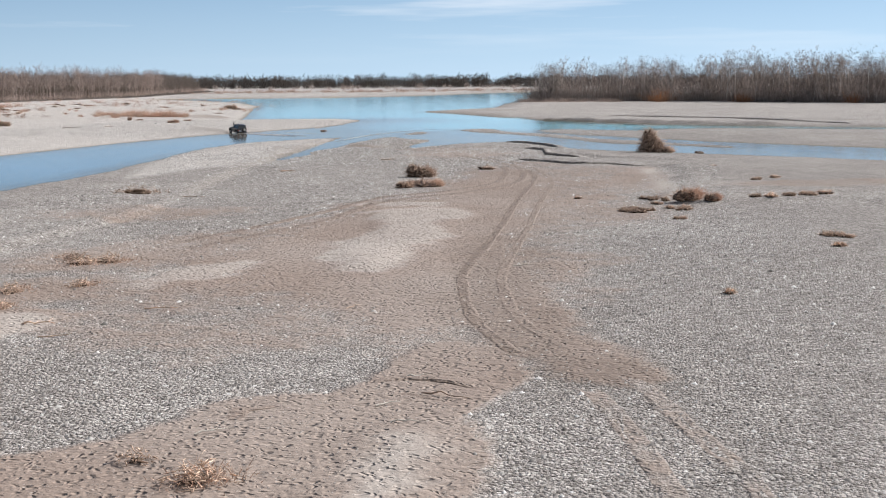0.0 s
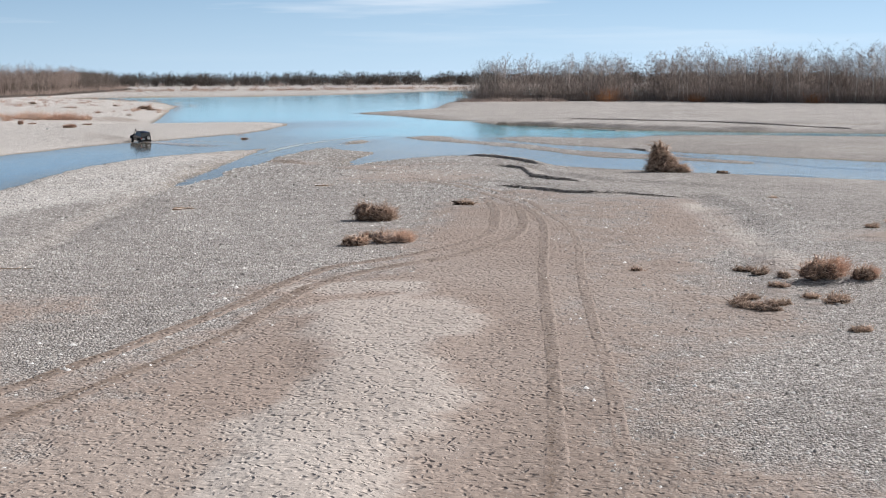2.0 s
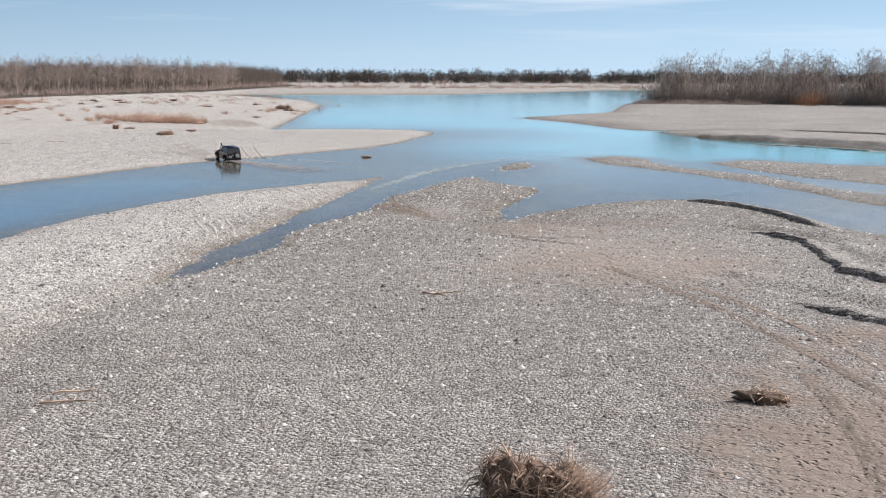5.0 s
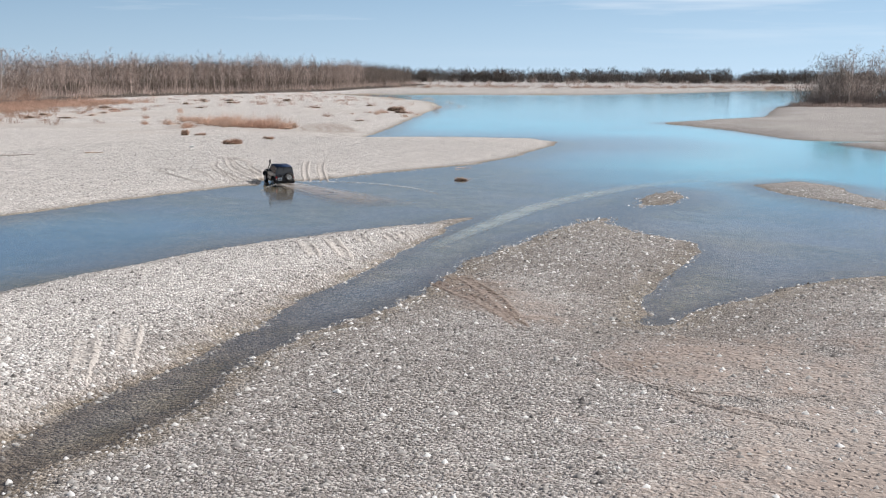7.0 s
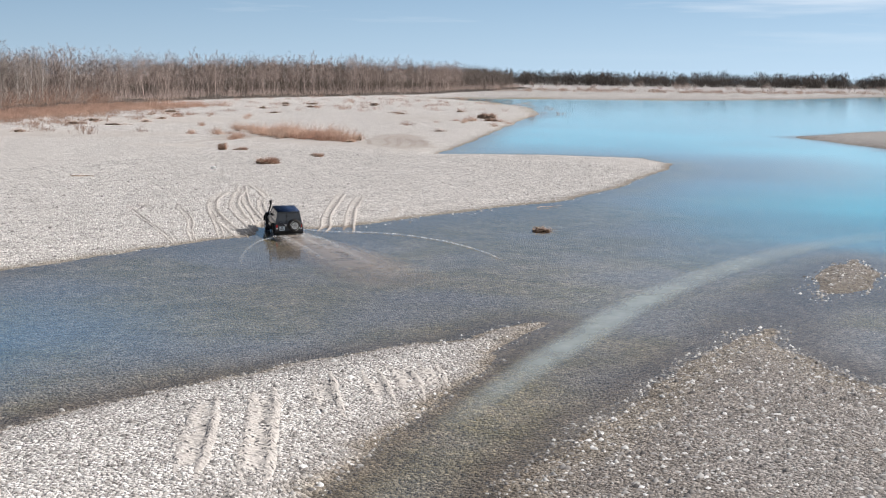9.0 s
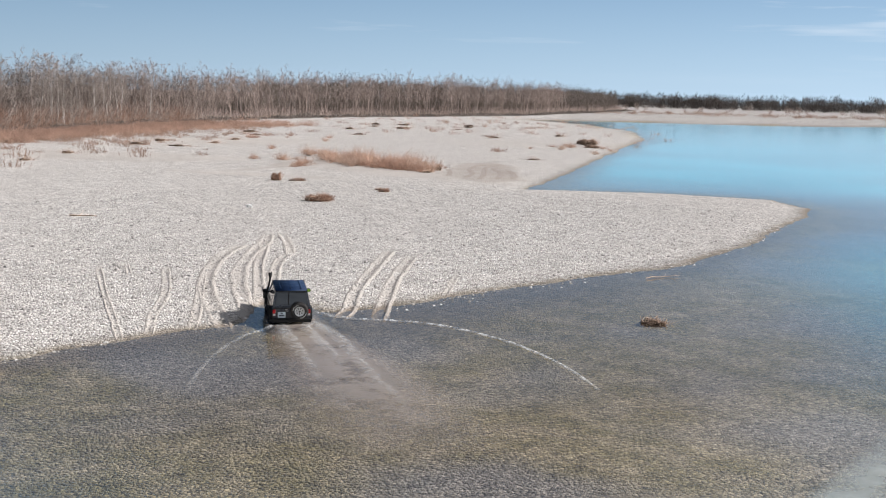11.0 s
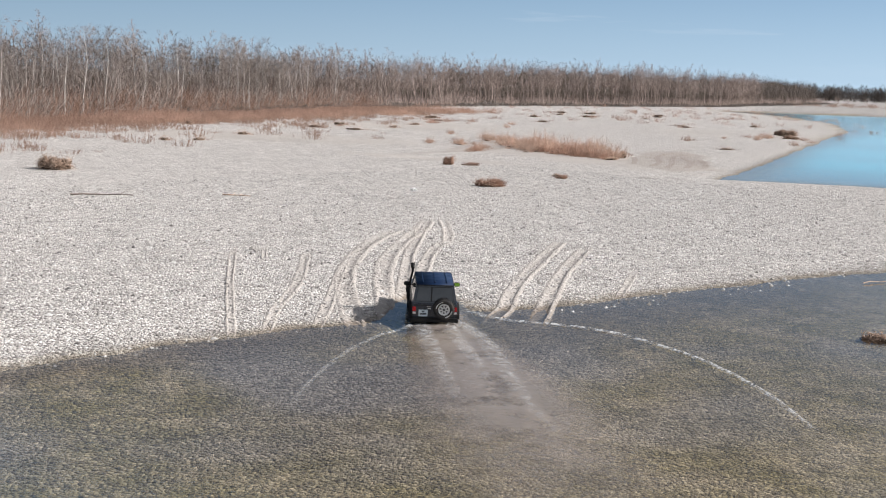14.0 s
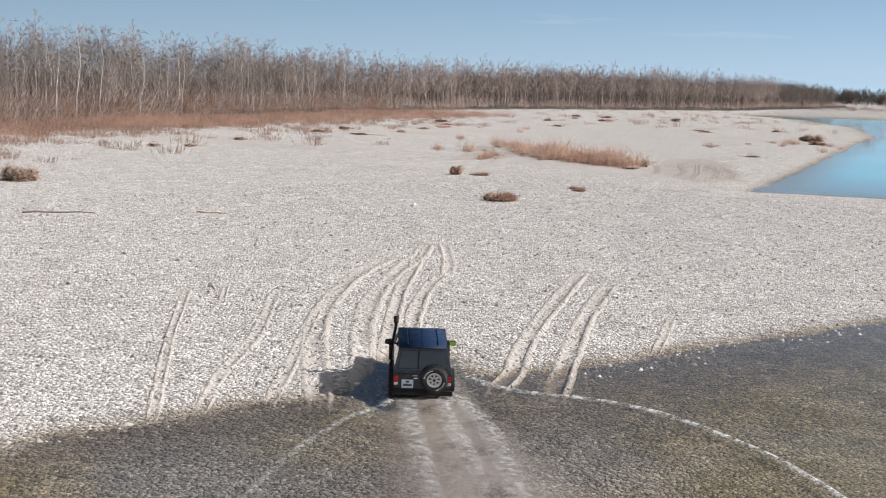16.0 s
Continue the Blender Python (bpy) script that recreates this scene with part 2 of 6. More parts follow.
BAR_MAIN = [(-34, 135), (-26.5, 144.5), (-26.2, 147.5), (-26.4, 153.5), (-27.4, 159), (-27.9, 164), (-28, 168), (-28, 172), (-28.4, 178), (-29.8, 185), (-30.2, 190), (-29.4, 196), (-29.1, 205), (-29.2, 214), (-28.6, 224), (-27.3, 229.5), (-25, 225), (-23.6, 217.5), (-24.6, 210.5),
            (-25.2, 204.5), (-22.5, 199.6), (-19, 196.5), (-18.5, 190), (-18.6, 183), (-18.4, 176), (-17.2, 171), (-15.6, 171.5), (-14.6, 176.5), (-12, 184), (-8.5, 188), (-5, 190), (0, 185.5), (4.5, 175.5), (8, 171),
            (15, 166), (24, 161.5), (35, 156), (60, 141), (110, 118), (300, 60), (1500, -300), (1500, -4400), (-150, -4400), (-60, -400), (-36, 60), (-34, 100)]
BAR_RIGHT = [(-61, 388), (-52, 374), (-41, 357), (-28, 329), (-18, 313), (-10, 297), (3, 287), (18, 270), (36, 264), (59, 259), (120, 235), (300, 170), (1500, -150),
             (4400, -300), (4400, 900), (500, 900), (60, 720), (-40, 610), (-57, 565), (-54, 535), (-46, 444)]
ISLAND_LONG = [(-21.5, 238), (-18.5, 244), (-14.5, 240), (-9.5, 226), (0, 217), (6, 204), (13, 197.5), (20, 190), (28, 181), (28, 177), (18, 184), (12, 187),
               (6, 195), (0, 208), (-9, 220.5), (-18, 230)]
ISLAND_SHORT = [(-6.5, 236), (-2, 241.5), (6, 237), (13, 235), (19, 244), (30, 249), (60, 244), (120, 222), (300, 158), (300, 110), (110, 148), (80, 163), (44, 181), (24, 196),
                (14, 207.5), (5, 216), (-2, 226)]
FAR_LAND = [(-300, 690), (-262, 735), (-225, 765), (-190, 790), (-160, 900), (-140, 1160), (-80, 1260), (60, 1300), (2500, 1300), (4400, 2000), (4400, 4400), (-4400, 4400), (-4400, 2000), (-500, 1000)]


def inside_by(poly, x, y):
    """Distance to a polygon's edge, positive inside."""
    p = np.array(poly, float)
    q = np.roll(p, -1, axis=0)
    best = np.full(x.shape, 1e18)
    odd = np.zeros(x.shape, bool)
    for (ax, ay), (bx, by) in zip(p, q):
        ex, ey = bx - ax, by - ay
        t = np.clip(((x - ax) * ex + (y - ay) * ey) / (ex * ex + ey * ey), 0, 1)
        best = np.minimum(best, (x - ax - t * ex) ** 2 + (y - ay - t * ey) ** 2)
        if ay != by:
            odd ^= ((ay > y) != (by > y)) & (x < (bx - ax) * (y - ay) / (by - ay) + ax)
    return np.where(odd, 1, -1) * np.sqrt(best)


def near_line(line, x, y):
    """Distance to an open line of points."""
    best = np.full(x.shape, 1e18)
    for (ax, ay), (bx, by) in zip(line, line[1:]):
        ex, ey = bx - ax, by - ay
        t = np.clip(((x - ax) * ex + (y - ay) * ey) / (ex * ex + ey * ey), 0, 1)
        best = np.minimum(best, (x - ax - t * ex) ** 2 + (y - ay - t * ey) ** 2)
    return np.sqrt(best)


RNG = np.random.RandomState(7)
LATTICE = RNG.rand(256, 256)


def wavy(x, y, size, octaves=4, seed=0.0):
    """Smooth value noise from -1 to 1."""
    total, amp, norm = 0.0, 1.0, 0.0
    for k in range(octaves):
        u, v = x / size * 2**k + 13.7 * k + seed, y / size * 2**k + 7.1 * k + seed * 1.7
        i, j = np.floor(u).astype(int), np.floor(v).astype(int)
        f, g = u - i, v - j
        f, g = f * f * (3 - 2 * f), g * g * (3 - 2 * g)
        a, b = LATTICE[i % 256, j % 256], LATTICE[(i + 1) % 256, j % 256]
        c, d = LATTICE[i % 256, (j + 1) % 256], LATTICE[(i + 1) % 256, (j + 1) % 256]
        total = total + amp * ((a * (1 - f) + b * f) * (1 - g) + (c * (1 - f) + d * f) * g)
        norm, amp = norm + amp, amp * 0.5
    return total / norm * 2 - 1


def smooth(e0, e1, v):
    t = np.clip((v - e0) / (e1 - e0), 0, 1)
    return t * t * (3 - 2 * t)


def blob(x, y, cx, cy, rx, ry, turn=0.0):
    c, s = math.cos(radians(turn)), math.sin(radians(turn))
    u, v = (x - cx) * c + (y - cy) * s, -(x - cx) * s + (y - cy) * c
    return np.exp(-((u / rx) ** 2 + (v / ry) ** 2))


RILLS = [  # shallow scarps cut by the falling river
    [(-7, 193), (-2, 188.5), (2, 185), (5.5, 177)],
    [(-1, 170), (3, 167.5), (5, 161), (8, 154), (12, 149), (20, 145)],
    [(-1, 149), (3, 145), (7, 141.5), (13, 137), (19, 134), (30, 131)],
    [(19, 134), (21, 122), (21, 110), (19, 98), (18, 88)],
]
TERRACE = [(19.5, 133.5), (18, 121), (19.2, 110), (19.7, 102.4), (20.6, 96.5), (20.8, 92.5), (22.5, 90.5), (26, 94), (33, 95.5), (40, 88), (120, 60), (150, 100), (70, 122), (34, 131)]
TERRACE_LIP = [(17.6, 128), (18.6, 116), (19.4, 107), (20.2, 100), (20.8, 95)]
# silt and sand left by floods
MUD = [(4, 26), (6.9, 29.7), (8.5, 33.4), (10.8, 34.8), (11.7, 37), (12.6, 42.3), (15, 41.7), (16, 37.8), (15.9, 33.2), (16.8, 26.4), (17, 16), (4, 16)]
BROWN = [(-2.1, 41.8), (-6.3, 56.7), (-7.7, 70), (-5, 78.3), (-2.7, 89.7), (-1.4, 97.2), (-1.9, 103.1), (-1.1, 118.6), (0.6, 132.4), (3.3, 139.2), (11.7, 134), (17.3, 131), (18.4, 112), (18.4, 97.2), (17.4, 79.6), (17, 68),
         (18.4, 55), (20, 45), (18.6, 39.3), (10.4, 38.4), (5, 37.5)]
DIMPLED = [(-1, 60), (-2.5, 75), (-1.5, 86), (1, 95), (1, 106), (1.6, 118), (3.6, 127), (7.6, 122), (10, 110), (10.6, 97), (11.4, 80), (12.2, 70), (12.6, 60), (14.6, 48), (13, 42), (9, 45), (3, 53)]
SAND_HEAPS = [[(0.3, 83.8), (2.9, 87.4), (7.7, 83), (7.6, 79.6), (6.8, 76.7), (7, 73.5), (8, 70.8), (7.4, 67.3), (6.8, 65.2), (7, 57.5), (4.7, 57.5), (3.2, 63.9), (2.9, 69), (4.2, 70.4), (2.8, 72.3), (1.2, 77.9)],
              [(13.4, 16), (13.1, 30), (13.5, 31.9), (14.7, 32.1), (15.8, 29.5), (16.5, 16)],
              [(-3.4, 49.7), (-3.2, 55.4), (-0.5, 59.6), (0.4, 57), (-1.4, 50.5)], [(-9, 42), (-3.9, 45.4), (-2, 44), (-2.3, 39.8), (-7, 36)], [(-2.6, 87.4), (-2, 89.4), (3.5, 90.4), (3.2, 88.8)]]
CAR_BED = [(-59.4, 219.8), (-60.6, 221.1), (-62.7, 223.3), (-63.3, 224)]
SWEPT = [[(-113.8, 323.4), (-109, 310), (-100.9, 304.1), (-96.6, 302.1), (-95.5, 309.7), (-108, 332), (-119, 346), (-118, 332.4)],
         [(-125.5, 285), (-126, 296), (-128, 309), (-128.3, 315.7), (-133, 322), (-141, 331), (-146, 335), (-141, 321), (-130.5, 304), (-127.6, 290)],
         [(-146, 337), (-138, 334), (-128, 325), (-117, 321), (-108, 313.5), (-108.5, 309), (-117, 311.5), (-129, 316.5), (-137, 325)]]
STRIP = [(-22, 322), (-4, 330), (10, 328), (24, 317), (60, 297), (130, 268), (300, 215)]


def lie(x, y):
    """Height of the ground, and how silty it is, at places."""
    warp = wavy(x, y, 9, 4) * 0.9 + wavy(x, y, 1.6, 2, 3.0) * 0.35
    z = np.full(x.shape, -9.0)
    for poly, top, slope in ((BAR_LEFT, 0.40, 0.09), (BAR_MIDDLE, 0.42, 0.2), (BAR_MAIN, 0.32, 0.06), (BAR_RIGHT, 0.5, 0.2),
                             (ISLAND_LONG, 0.3, 0.12), (ISLAND_SHORT, 0.3, 0.12), (FAR_LAND, 1.2, 0.05)):
        d = inside_by(poly, x, y)
        d = d + warp * np.clip(1 + np.abs(d) * 0.02, 1, 3)
        up = top * (1 - np.exp(-np.maximum(d, 0) * slope / top))
        down = -1.4 * (1 - np.exp(np.minimum(d, 0) * 0.07))
        z = np.maximum(z, np.where(d > 0, up, down))
    z = z + 0.34 * smooth(0.1, 1.0, inside_by(BAR_MIDDLE, x, y) + warp * 0.5) * smooth(190, 170, y)
    ford = np.minimum(1, 1.3 * blob(x, y, -49, 224, 17, 34, 6))
    z = np.where(z < 0, np.maximum(z * (1 - 0.8 * ford), z), z)
    z = z - 0.16 * blob(x, y, -26, 211, 4, 9) - 0.08 * blob(x, y, -27, 190, 5, 8)
    strip = near_line(STRIP, x, y)
    z = z - 0.8 * np.exp(-((strip / 4.5) ** 2))
    gully = near_line([(-28, 146), (-25.5, 134), (-22.5, 119), (-20, 104), (-18, 85)], x, y)
    z = z - 0.10 * np.exp(-((gully / 1.6) ** 2)) * (y < 148)
    for k, line in enumerate(RILLS):
        d = near_line(line, x + wavy(x, y, 5, 3, k) * 1.2, y + wavy(x, y, 5, 3, k + 9) * 1.2)
        z = z - (0.20, 0.2, 0.15, 0.1)[k] * np.exp(-((d / 1.0) ** 2))
        d = near_line([(px + 1.2, py + 1.0) for px, py in line], x + wavy(x, y, 5, 3, k) * 1.2, y + wavy(x, y, 5, 3, k + 9) * 1.2)
        z = z + (0.12, 0.12, 0.1, 0.1)[k] * np.exp(-((d / 0.9) ** 2))
    cut = near_line([(-12, 300), (-7, 296), (4, 289), (19.5, 272), (40, 265.5)], x, y)
    z = z + (0.55 + 0.35 * wavy(x, y, 3.5, 2, 6.0)) * np.exp(-((cut / 1.9) ** 2)) * (inside_by(BAR_RIGHT, x, y) > 0)
    z = z + 0.26 * smooth(-0.6, 1.9, inside_by(TERRACE, x, y) + wavy(x, y, 6, 3, 4.0) * 1.4)
    for k, heap in enumerate(SAND_HEAPS):
        z = z + (0.16, 0.1, 0.06, 0.06, 0.08)[k] * smooth(-0.5, 0.8, inside_by(heap, x, y) + wavy(x, y, 2.5, 3, 7.0) * 0.7)
    dry = smooth(0.05, 0.3, z)
    z = z + dry * (wavy(x, y, 14, 5, 5.0) * 0.10 + wavy(x, y, 2.2, 3, 8.0) * 0.035)
    # the wooded terraces behind
    z = z + 1.5 * smooth(0, 40, inside_by(WOOD_LEFT, x, y)) + 1.5 * smooth(0, 25, inside_by(WOOD_RIGHT, x, y)) + 5 * smooth(46, 70, inside_by(WOOD_RIGHT, x, y)) + 4 * smooth(42, 70, inside_by(WOOD_LEFT, x, y)) + 4 * smooth(1500, 2600, np.hypot(x, y - 200))
    # where the car's wheels have sunk into the shallows
    bed = near_line(CAR_BED, x, y)
    z = z + (np.minimum(z, np.clip(-0.36 + 0.105 * (y - 220.7), -0.36, -0.06)) - z) * smooth(1.9, 1.1, bed)
    return z


# outlines of the woods
WOOD_LEFT = [(-196, 270), (-212, 300), (-235, 340), (-262, 395), (-290, 460), (-325, 560), (-340, 680), (-350, 800), (-400, 990), (-480, 1250), (-900, 1700),
             (-1400, 1500), (-1200, 600), (-700, 100), (-400, -200), (-190, 150)]
WOOD_RIGHT = [(-54, 556), (-30, 588), (-5, 592), (20, 566), (45, 548), (80, 522), (112, 508), (160, 480), (320, 420), (800, 300), (900, 700), (300, 800), (20, 700)]


def axis_steps(lo, hi, step, out_lo, out_hi, grow=1.09):
    mid = list(np.arange(lo, hi + step / 2, step))
    for end, way, side in ((out_hi, 1, mid[-1]), (out_lo, -1, mid[0])):
        extra, s, v = [], step, side
        while (end - v) * way > 0:
            s *= grow
            v += s * way
            extra.append(v)
        extra[-1] = end
        mid = mid + extra if way > 0 else extra[::-1] + mid
    return np.array(mid)


def grid_mesh(name, xs, ys, z, keep=None, **fields):
    nx, ny = len(xs), len(ys)
    gx, gy = np.meshgrid(xs, ys, indexing="ij")
    co = np.stack([gx, gy, z], -1).reshape(-1, 3)
    i = np.arange(nx * ny).reshape(nx, ny)
    quads = np.stack([i[:-1, :-1], i[1:, :-1], i[1:, 1:], i[:-1, 1:]], -1).reshape(-1, 4)
    if keep is not None:
        k = keep.reshape(-1)
        quads = quads[k[quads].any(1)]
        used = np.zeros(len(co), bool)
        used[quads] = True
        new_index = np.cumsum(used) - 1
        quads, co = new_index[quads], co[used]
        fields = {a: v.reshape(-1)[used] for a, v in fields.items()}
    me = bpy.data.meshes.new(name)
    me.vertices.add(len(co))
    me.vertices.foreach_set("co", co.astype(np.float32).ravel())
    me.loops.add(quads.size)
    me.loops.foreach_set("vertex_index", quads.astype(np.int32).ravel())
    me.polygons.add(len(quads))
    me.polygons.foreach_set("loop_start", np.arange(0, quads.size, 4, dtype=np.int32))
    me.polygons.foreach_set("loop_total", np.full(len(quads), 4, dtype=np.int32))
    me.polygons.foreach_set("use_smooth", np.ones(len(quads), bool))
    for a, v in fields.items():
        at = me.attributes.new(a, "FLOAT", "POINT")
        at.data.foreach_set("value", v.astype(np.float32).ravel())
    me.update(calc_edges=True)
    me.validate()
    return new(name, me)


def silt_at(x, y):
    rag = wavy(x, y, 5, 4, 2.0)
    s = 0.6 * smooth(-3.0, 3.0, inside_by(BROWN, x, y) + rag * 4)
    s = np.maximum(s, 0.92 * smooth(-2.0, 2.0, inside_by(DIMPLED, x, y) + rag * 2.5))
    s = np.maximum(s, 1.1 * smooth(-0.7, 0.7, inside_by(MUD, x, y) + rag * 1.2))
    for heap in SAND_HEAPS:
        s = np.maximum(s, 0.95 * smooth(-0.6, 0.8, inside_by(heap, x, y) + rag))
    s = np.maximum(s, 0.75 * np.exp(-((near_line(TERRACE_LIP, x, y) / 1.6) ** 2)))
    s = np.maximum(s, 0.85 * smooth(3.0, 1.0, near_line([(19, 38), (16, 43.5), (13.8, 50), (12.4, 58)], x, y) + rag * 1.5))
    for k, poly in enumerate(SWEPT):
        s = np.maximum(s, 0.95 * smooth(-1.0, 1.4, inside_by(poly, x, y) + rag * (2.5, 1.2, 2.0)[k]))
    for cx, cy, rx, ry, turn, k in ((-7, 62, 6, 12, -25, 0.6), (-14, 80, 5, 9, -40, 0.55), (-6, 50, 3.5, 5, 0, 0.7), (-6, 160, 6, 18, 10, 0.4), (17, 84, 3, 7, 0, 0.6), (16.5, 118, 2.5, 14, 0, 0.75),
                                    (-112, 311, 18, 9, -20, 0.95), (-122, 290, 14, 3, 12, 0.7), (-150, 420, 30, 30, 0, 0.5), (34, 110, 12, 4, 20, 0.6), (-12, 165, 7, 5, -20, 0.6), (-6, 153, 9, 12, 0, 0.6), (-24, 174, 2.4, 8, 35, 0.6),
                                    (-165, 300, 30, 14, 30, 0.75), (-200, 350, 40, 25, 50, 0.8)):
        s = np.maximum(s, k * np.minimum(1, 1.35 * blob(x, y, cx, cy, rx, ry, turn)))
    return np.clip(s + wavy(x, y, 7, 4, 2.0) * 0.24, 0, 1)


GX, GY = axis_steps(-138, 32, 0.58, -4500, 4500), axis_steps(20, 332, 0.64, -4500, 4500)
GZ = lie(*np.meshgrid(GX, GY, indexing="ij"))


def make_ground():
    xs, ys, z = GX, GY, GZ
    gx, gy = np.meshgrid(xs, ys, indexing="ij")
    left = np.maximum(inside_by(BAR_LEFT, gx, gy), inside_by(BAR_MIDDLE, gx, gy) - 1.0 + (gy < 125) * (gy - 125) * 0.3)
    patch = np.maximum.reduce([smooth(-0.3, 0.5, inside_by(heap, gx, gy) + wavy(gx, gy, 3.2, 4, 7.0) * 2.2) for heap in SAND_HEAPS])
    lip = np.exp(-((near_line(TERRACE_LIP, gx - 0.3, gy) / 0.9) ** 2))
    pale = 0.06 + 1.1 * smooth(-1, 2.5, left) + 0.52 * patch + 0.55 * lip
    pale = pale + 0.35 * smooth(0, 10, inside_by(BAR_RIGHT, gx, gy)) + 0.3 * wavy(gx, gy, 11, 3, 6.0)
    wet = smooth(0.07, -0.02, z + wavy(gx, gy, 1.5, 2, 4.0) * 0.03) * (1 - 0.42 * smooth(-0.03, -0.15, z))
    tip = smooth(-2, 1, inside_by(BAR_MAIN, gx, gy)) * smooth(150, 175, gy)
    wet = np.maximum(wet, 0.6 * tip * smooth(0.24, 0.06, z + wavy(gx, gy, 3, 3, 2.0) * 0.1))
    tan = np.maximum.reduce([smooth(-1.0, 1.4, inside_by(poly, gx, gy) + wavy(gx, gy, 4, 3, 2.5) * 2) for poly in SWEPT])
    pale = pale - 0.42 * tan * smooth(0.3, 0.9, pale)
    pale = pale + 0.5 * smooth(0, 25, inside_by(FAR_LAND, gx, gy))
    mud = smooth(0.02, -0.12, z) * (0.62 + 0.3 * blob(gx, gy, -46, 222, 12, 24) + 1.7 * wavy(gx, gy, 6, 3, 1.0)) + smooth(0.06, 0.0, np.abs(z - 0.02)) * 0.25
    pale = pale + 0.06 * smooth(0, 4, inside_by(BAR_MAIN, gx, gy)) * smooth(125, 150, gy)
    damp = near_line([(19, 38), (16, 43.5), (13.8, 50), (12.4, 58), (11.6, 68), (11, 78)], gx, gy) + wavy(gx, gy, 3, 3, 3.0) * 1.6
    wet = np.maximum(wet, 0.34 * smooth(3.2, 0.8, damp) * smooth(82, 62, gy))
    litter = smooth(3, 12, np.maximum(inside_by(WOOD_LEFT, gx, gy), inside_by(WOOD_RIGHT, gx, gy)))
    pale, wet = pale * (1 - litter), np.maximum(wet, 0.8 * litter)
    g = grid_mesh("ground", xs, ys, z, sand=np.maximum(silt_at(gx, gy), litter), wet=np.clip(wet, 0, 1), pale=np.clip(pale, 0, 1.35), mud=np.clip(mud, 0, 1))
    g.data.materials.append(MAT_GROUND)
    return tagged(g, "wide braided riverbed of pale gravel with brown silt", "riverbed", kind="structure")


def make_water():
    xs, ys = axis_steps(-90, 60, 1.2, -1500, 1500), axis_steps(90, 420, 1.4, -1500, 1600)
    gx, gy = np.meshgrid(xs, ys, indexing="ij")
    z = lie(gx, gy)
    milk = smooth(-64, -24, gx - 0.12 * (gy - 250)) * smooth(200, 268, gy + wavy(gx, gy, 26, 3, 5.0) * 12) + smooth(290, 350, gy)
    milk = np.clip(milk, 0, 1)
    ford = np.minimum(1, 1.25 * blob(gx, gy, -50, 222, 15, 30, 6))
    # murkiness, raised so the water's blue also stands in for reflected sky
    murk_sheen = 0.24 + 0.42 * smooth(210, 182, gy) * smooth(-34, -44, gx) + 0.76 * np.clip(milk, 0, 1) + 0.08 * wavy(gx, gy, 14, 3, 9.0)
    depth = smooth(0.0, -0.5, z + wavy(gx, gy, 18, 3, 3.0) * 0.12) * (1 - 0.8 * ford) * murk_sheen
    w = grid_mesh("water", xs, ys, np.zeros(gx.shape), keep=z < 0.06, depth=np.clip(depth, 0, 0.97), milk=np.clip(milk + 0.25 * wavy(gx, gy, 30, 3, 2.0), 0, 1))
    w.data.materials.append(MAT_WATER)
    w.visible_shadow = False
    return tagged(w, "clear turquoise river water spread over gravel", "water", kind="structure")


make_water()
make_ground()


def ground_z(x, y):
    """Height of the ground sheet between its points."""
    x, y = np.atleast_1d(np.asarray(x, float)), np.atleast_1d(np.asarray(y, float))
    i = np.clip(np.searchsorted(GX, x) - 1, 0, len(GX) - 2)
    j = np.clip(np.searchsorted(GY, y) - 1, 0, len(GY) - 2)
    f, g = (x - GX[i]) / (GX[i + 1] - GX[i]), (y - GY[j]) / (GY[j + 1] - GY[j])
    return (GZ[i, j] * (1 - f) + GZ[i + 1, j] * f) * (1 - g) + (GZ[i, j + 1] * (1 - f) + GZ[i + 1, j + 1] * f) * g


# ---- helpers for things ----
def part(name, bm, mat, parent, label="", smooth_it=False):
    me = bpy.data.meshes.new(name)
    bm.to_mesh(me)
    bm.free()
    me.materials.append(mat)
    if smooth_it:
        me.polygons.foreach_set("use_smooth", np.ones(len(me.polygons), bool))
    ob = new(name, me)
    ob.parent = parent
    if label:
        ob["label"] = label
    return ob


def raw_mesh(name, verts, faces, mat, smooth_it=False):
    me = bpy.data.meshes.new(name)
    me.from_pydata([tuple(v) for v in verts], [], faces)
    me.materials.append(mat)
    if smooth_it:
        me.polygons.foreach_set("use_smooth", np.ones(len(me.polygons), bool))
    return me


def tri_mesh(name, verts, tris, mat):
    """A large mesh of triangles from arrays."""
    me = bpy.data.meshes.new(name)
    v, f = np.asarray(verts, np.float32), np.asarray(tris, np.int32)
    me.vertices.add(len(v))
    me.vertices.foreach_set("co", v.ravel())
    me.loops.add(f.size)
    me.loops.foreach_set("vertex_index", f.ravel())
    me.polygons.add(len(f))
    me.polygons.foreach_set("loop_start", np.arange(0, f.size, 3, dtype=np.int32))
    me.polygons.foreach_set("loop_total", np.full(len(f), 3, dtype=np.int32))
    me.update(calc_edges=True)
    me.materials.append(mat)
    return me


def empty(name, m):
    ob = new(name)
    ob.matrix_world = m
    return ob


def put_on(x, y, turn=0.0, lift=0.0, tilt=0.0):
    return pose(x, y, float(ground_z(x, y)[0]) + lift, tilt, 0, turn)


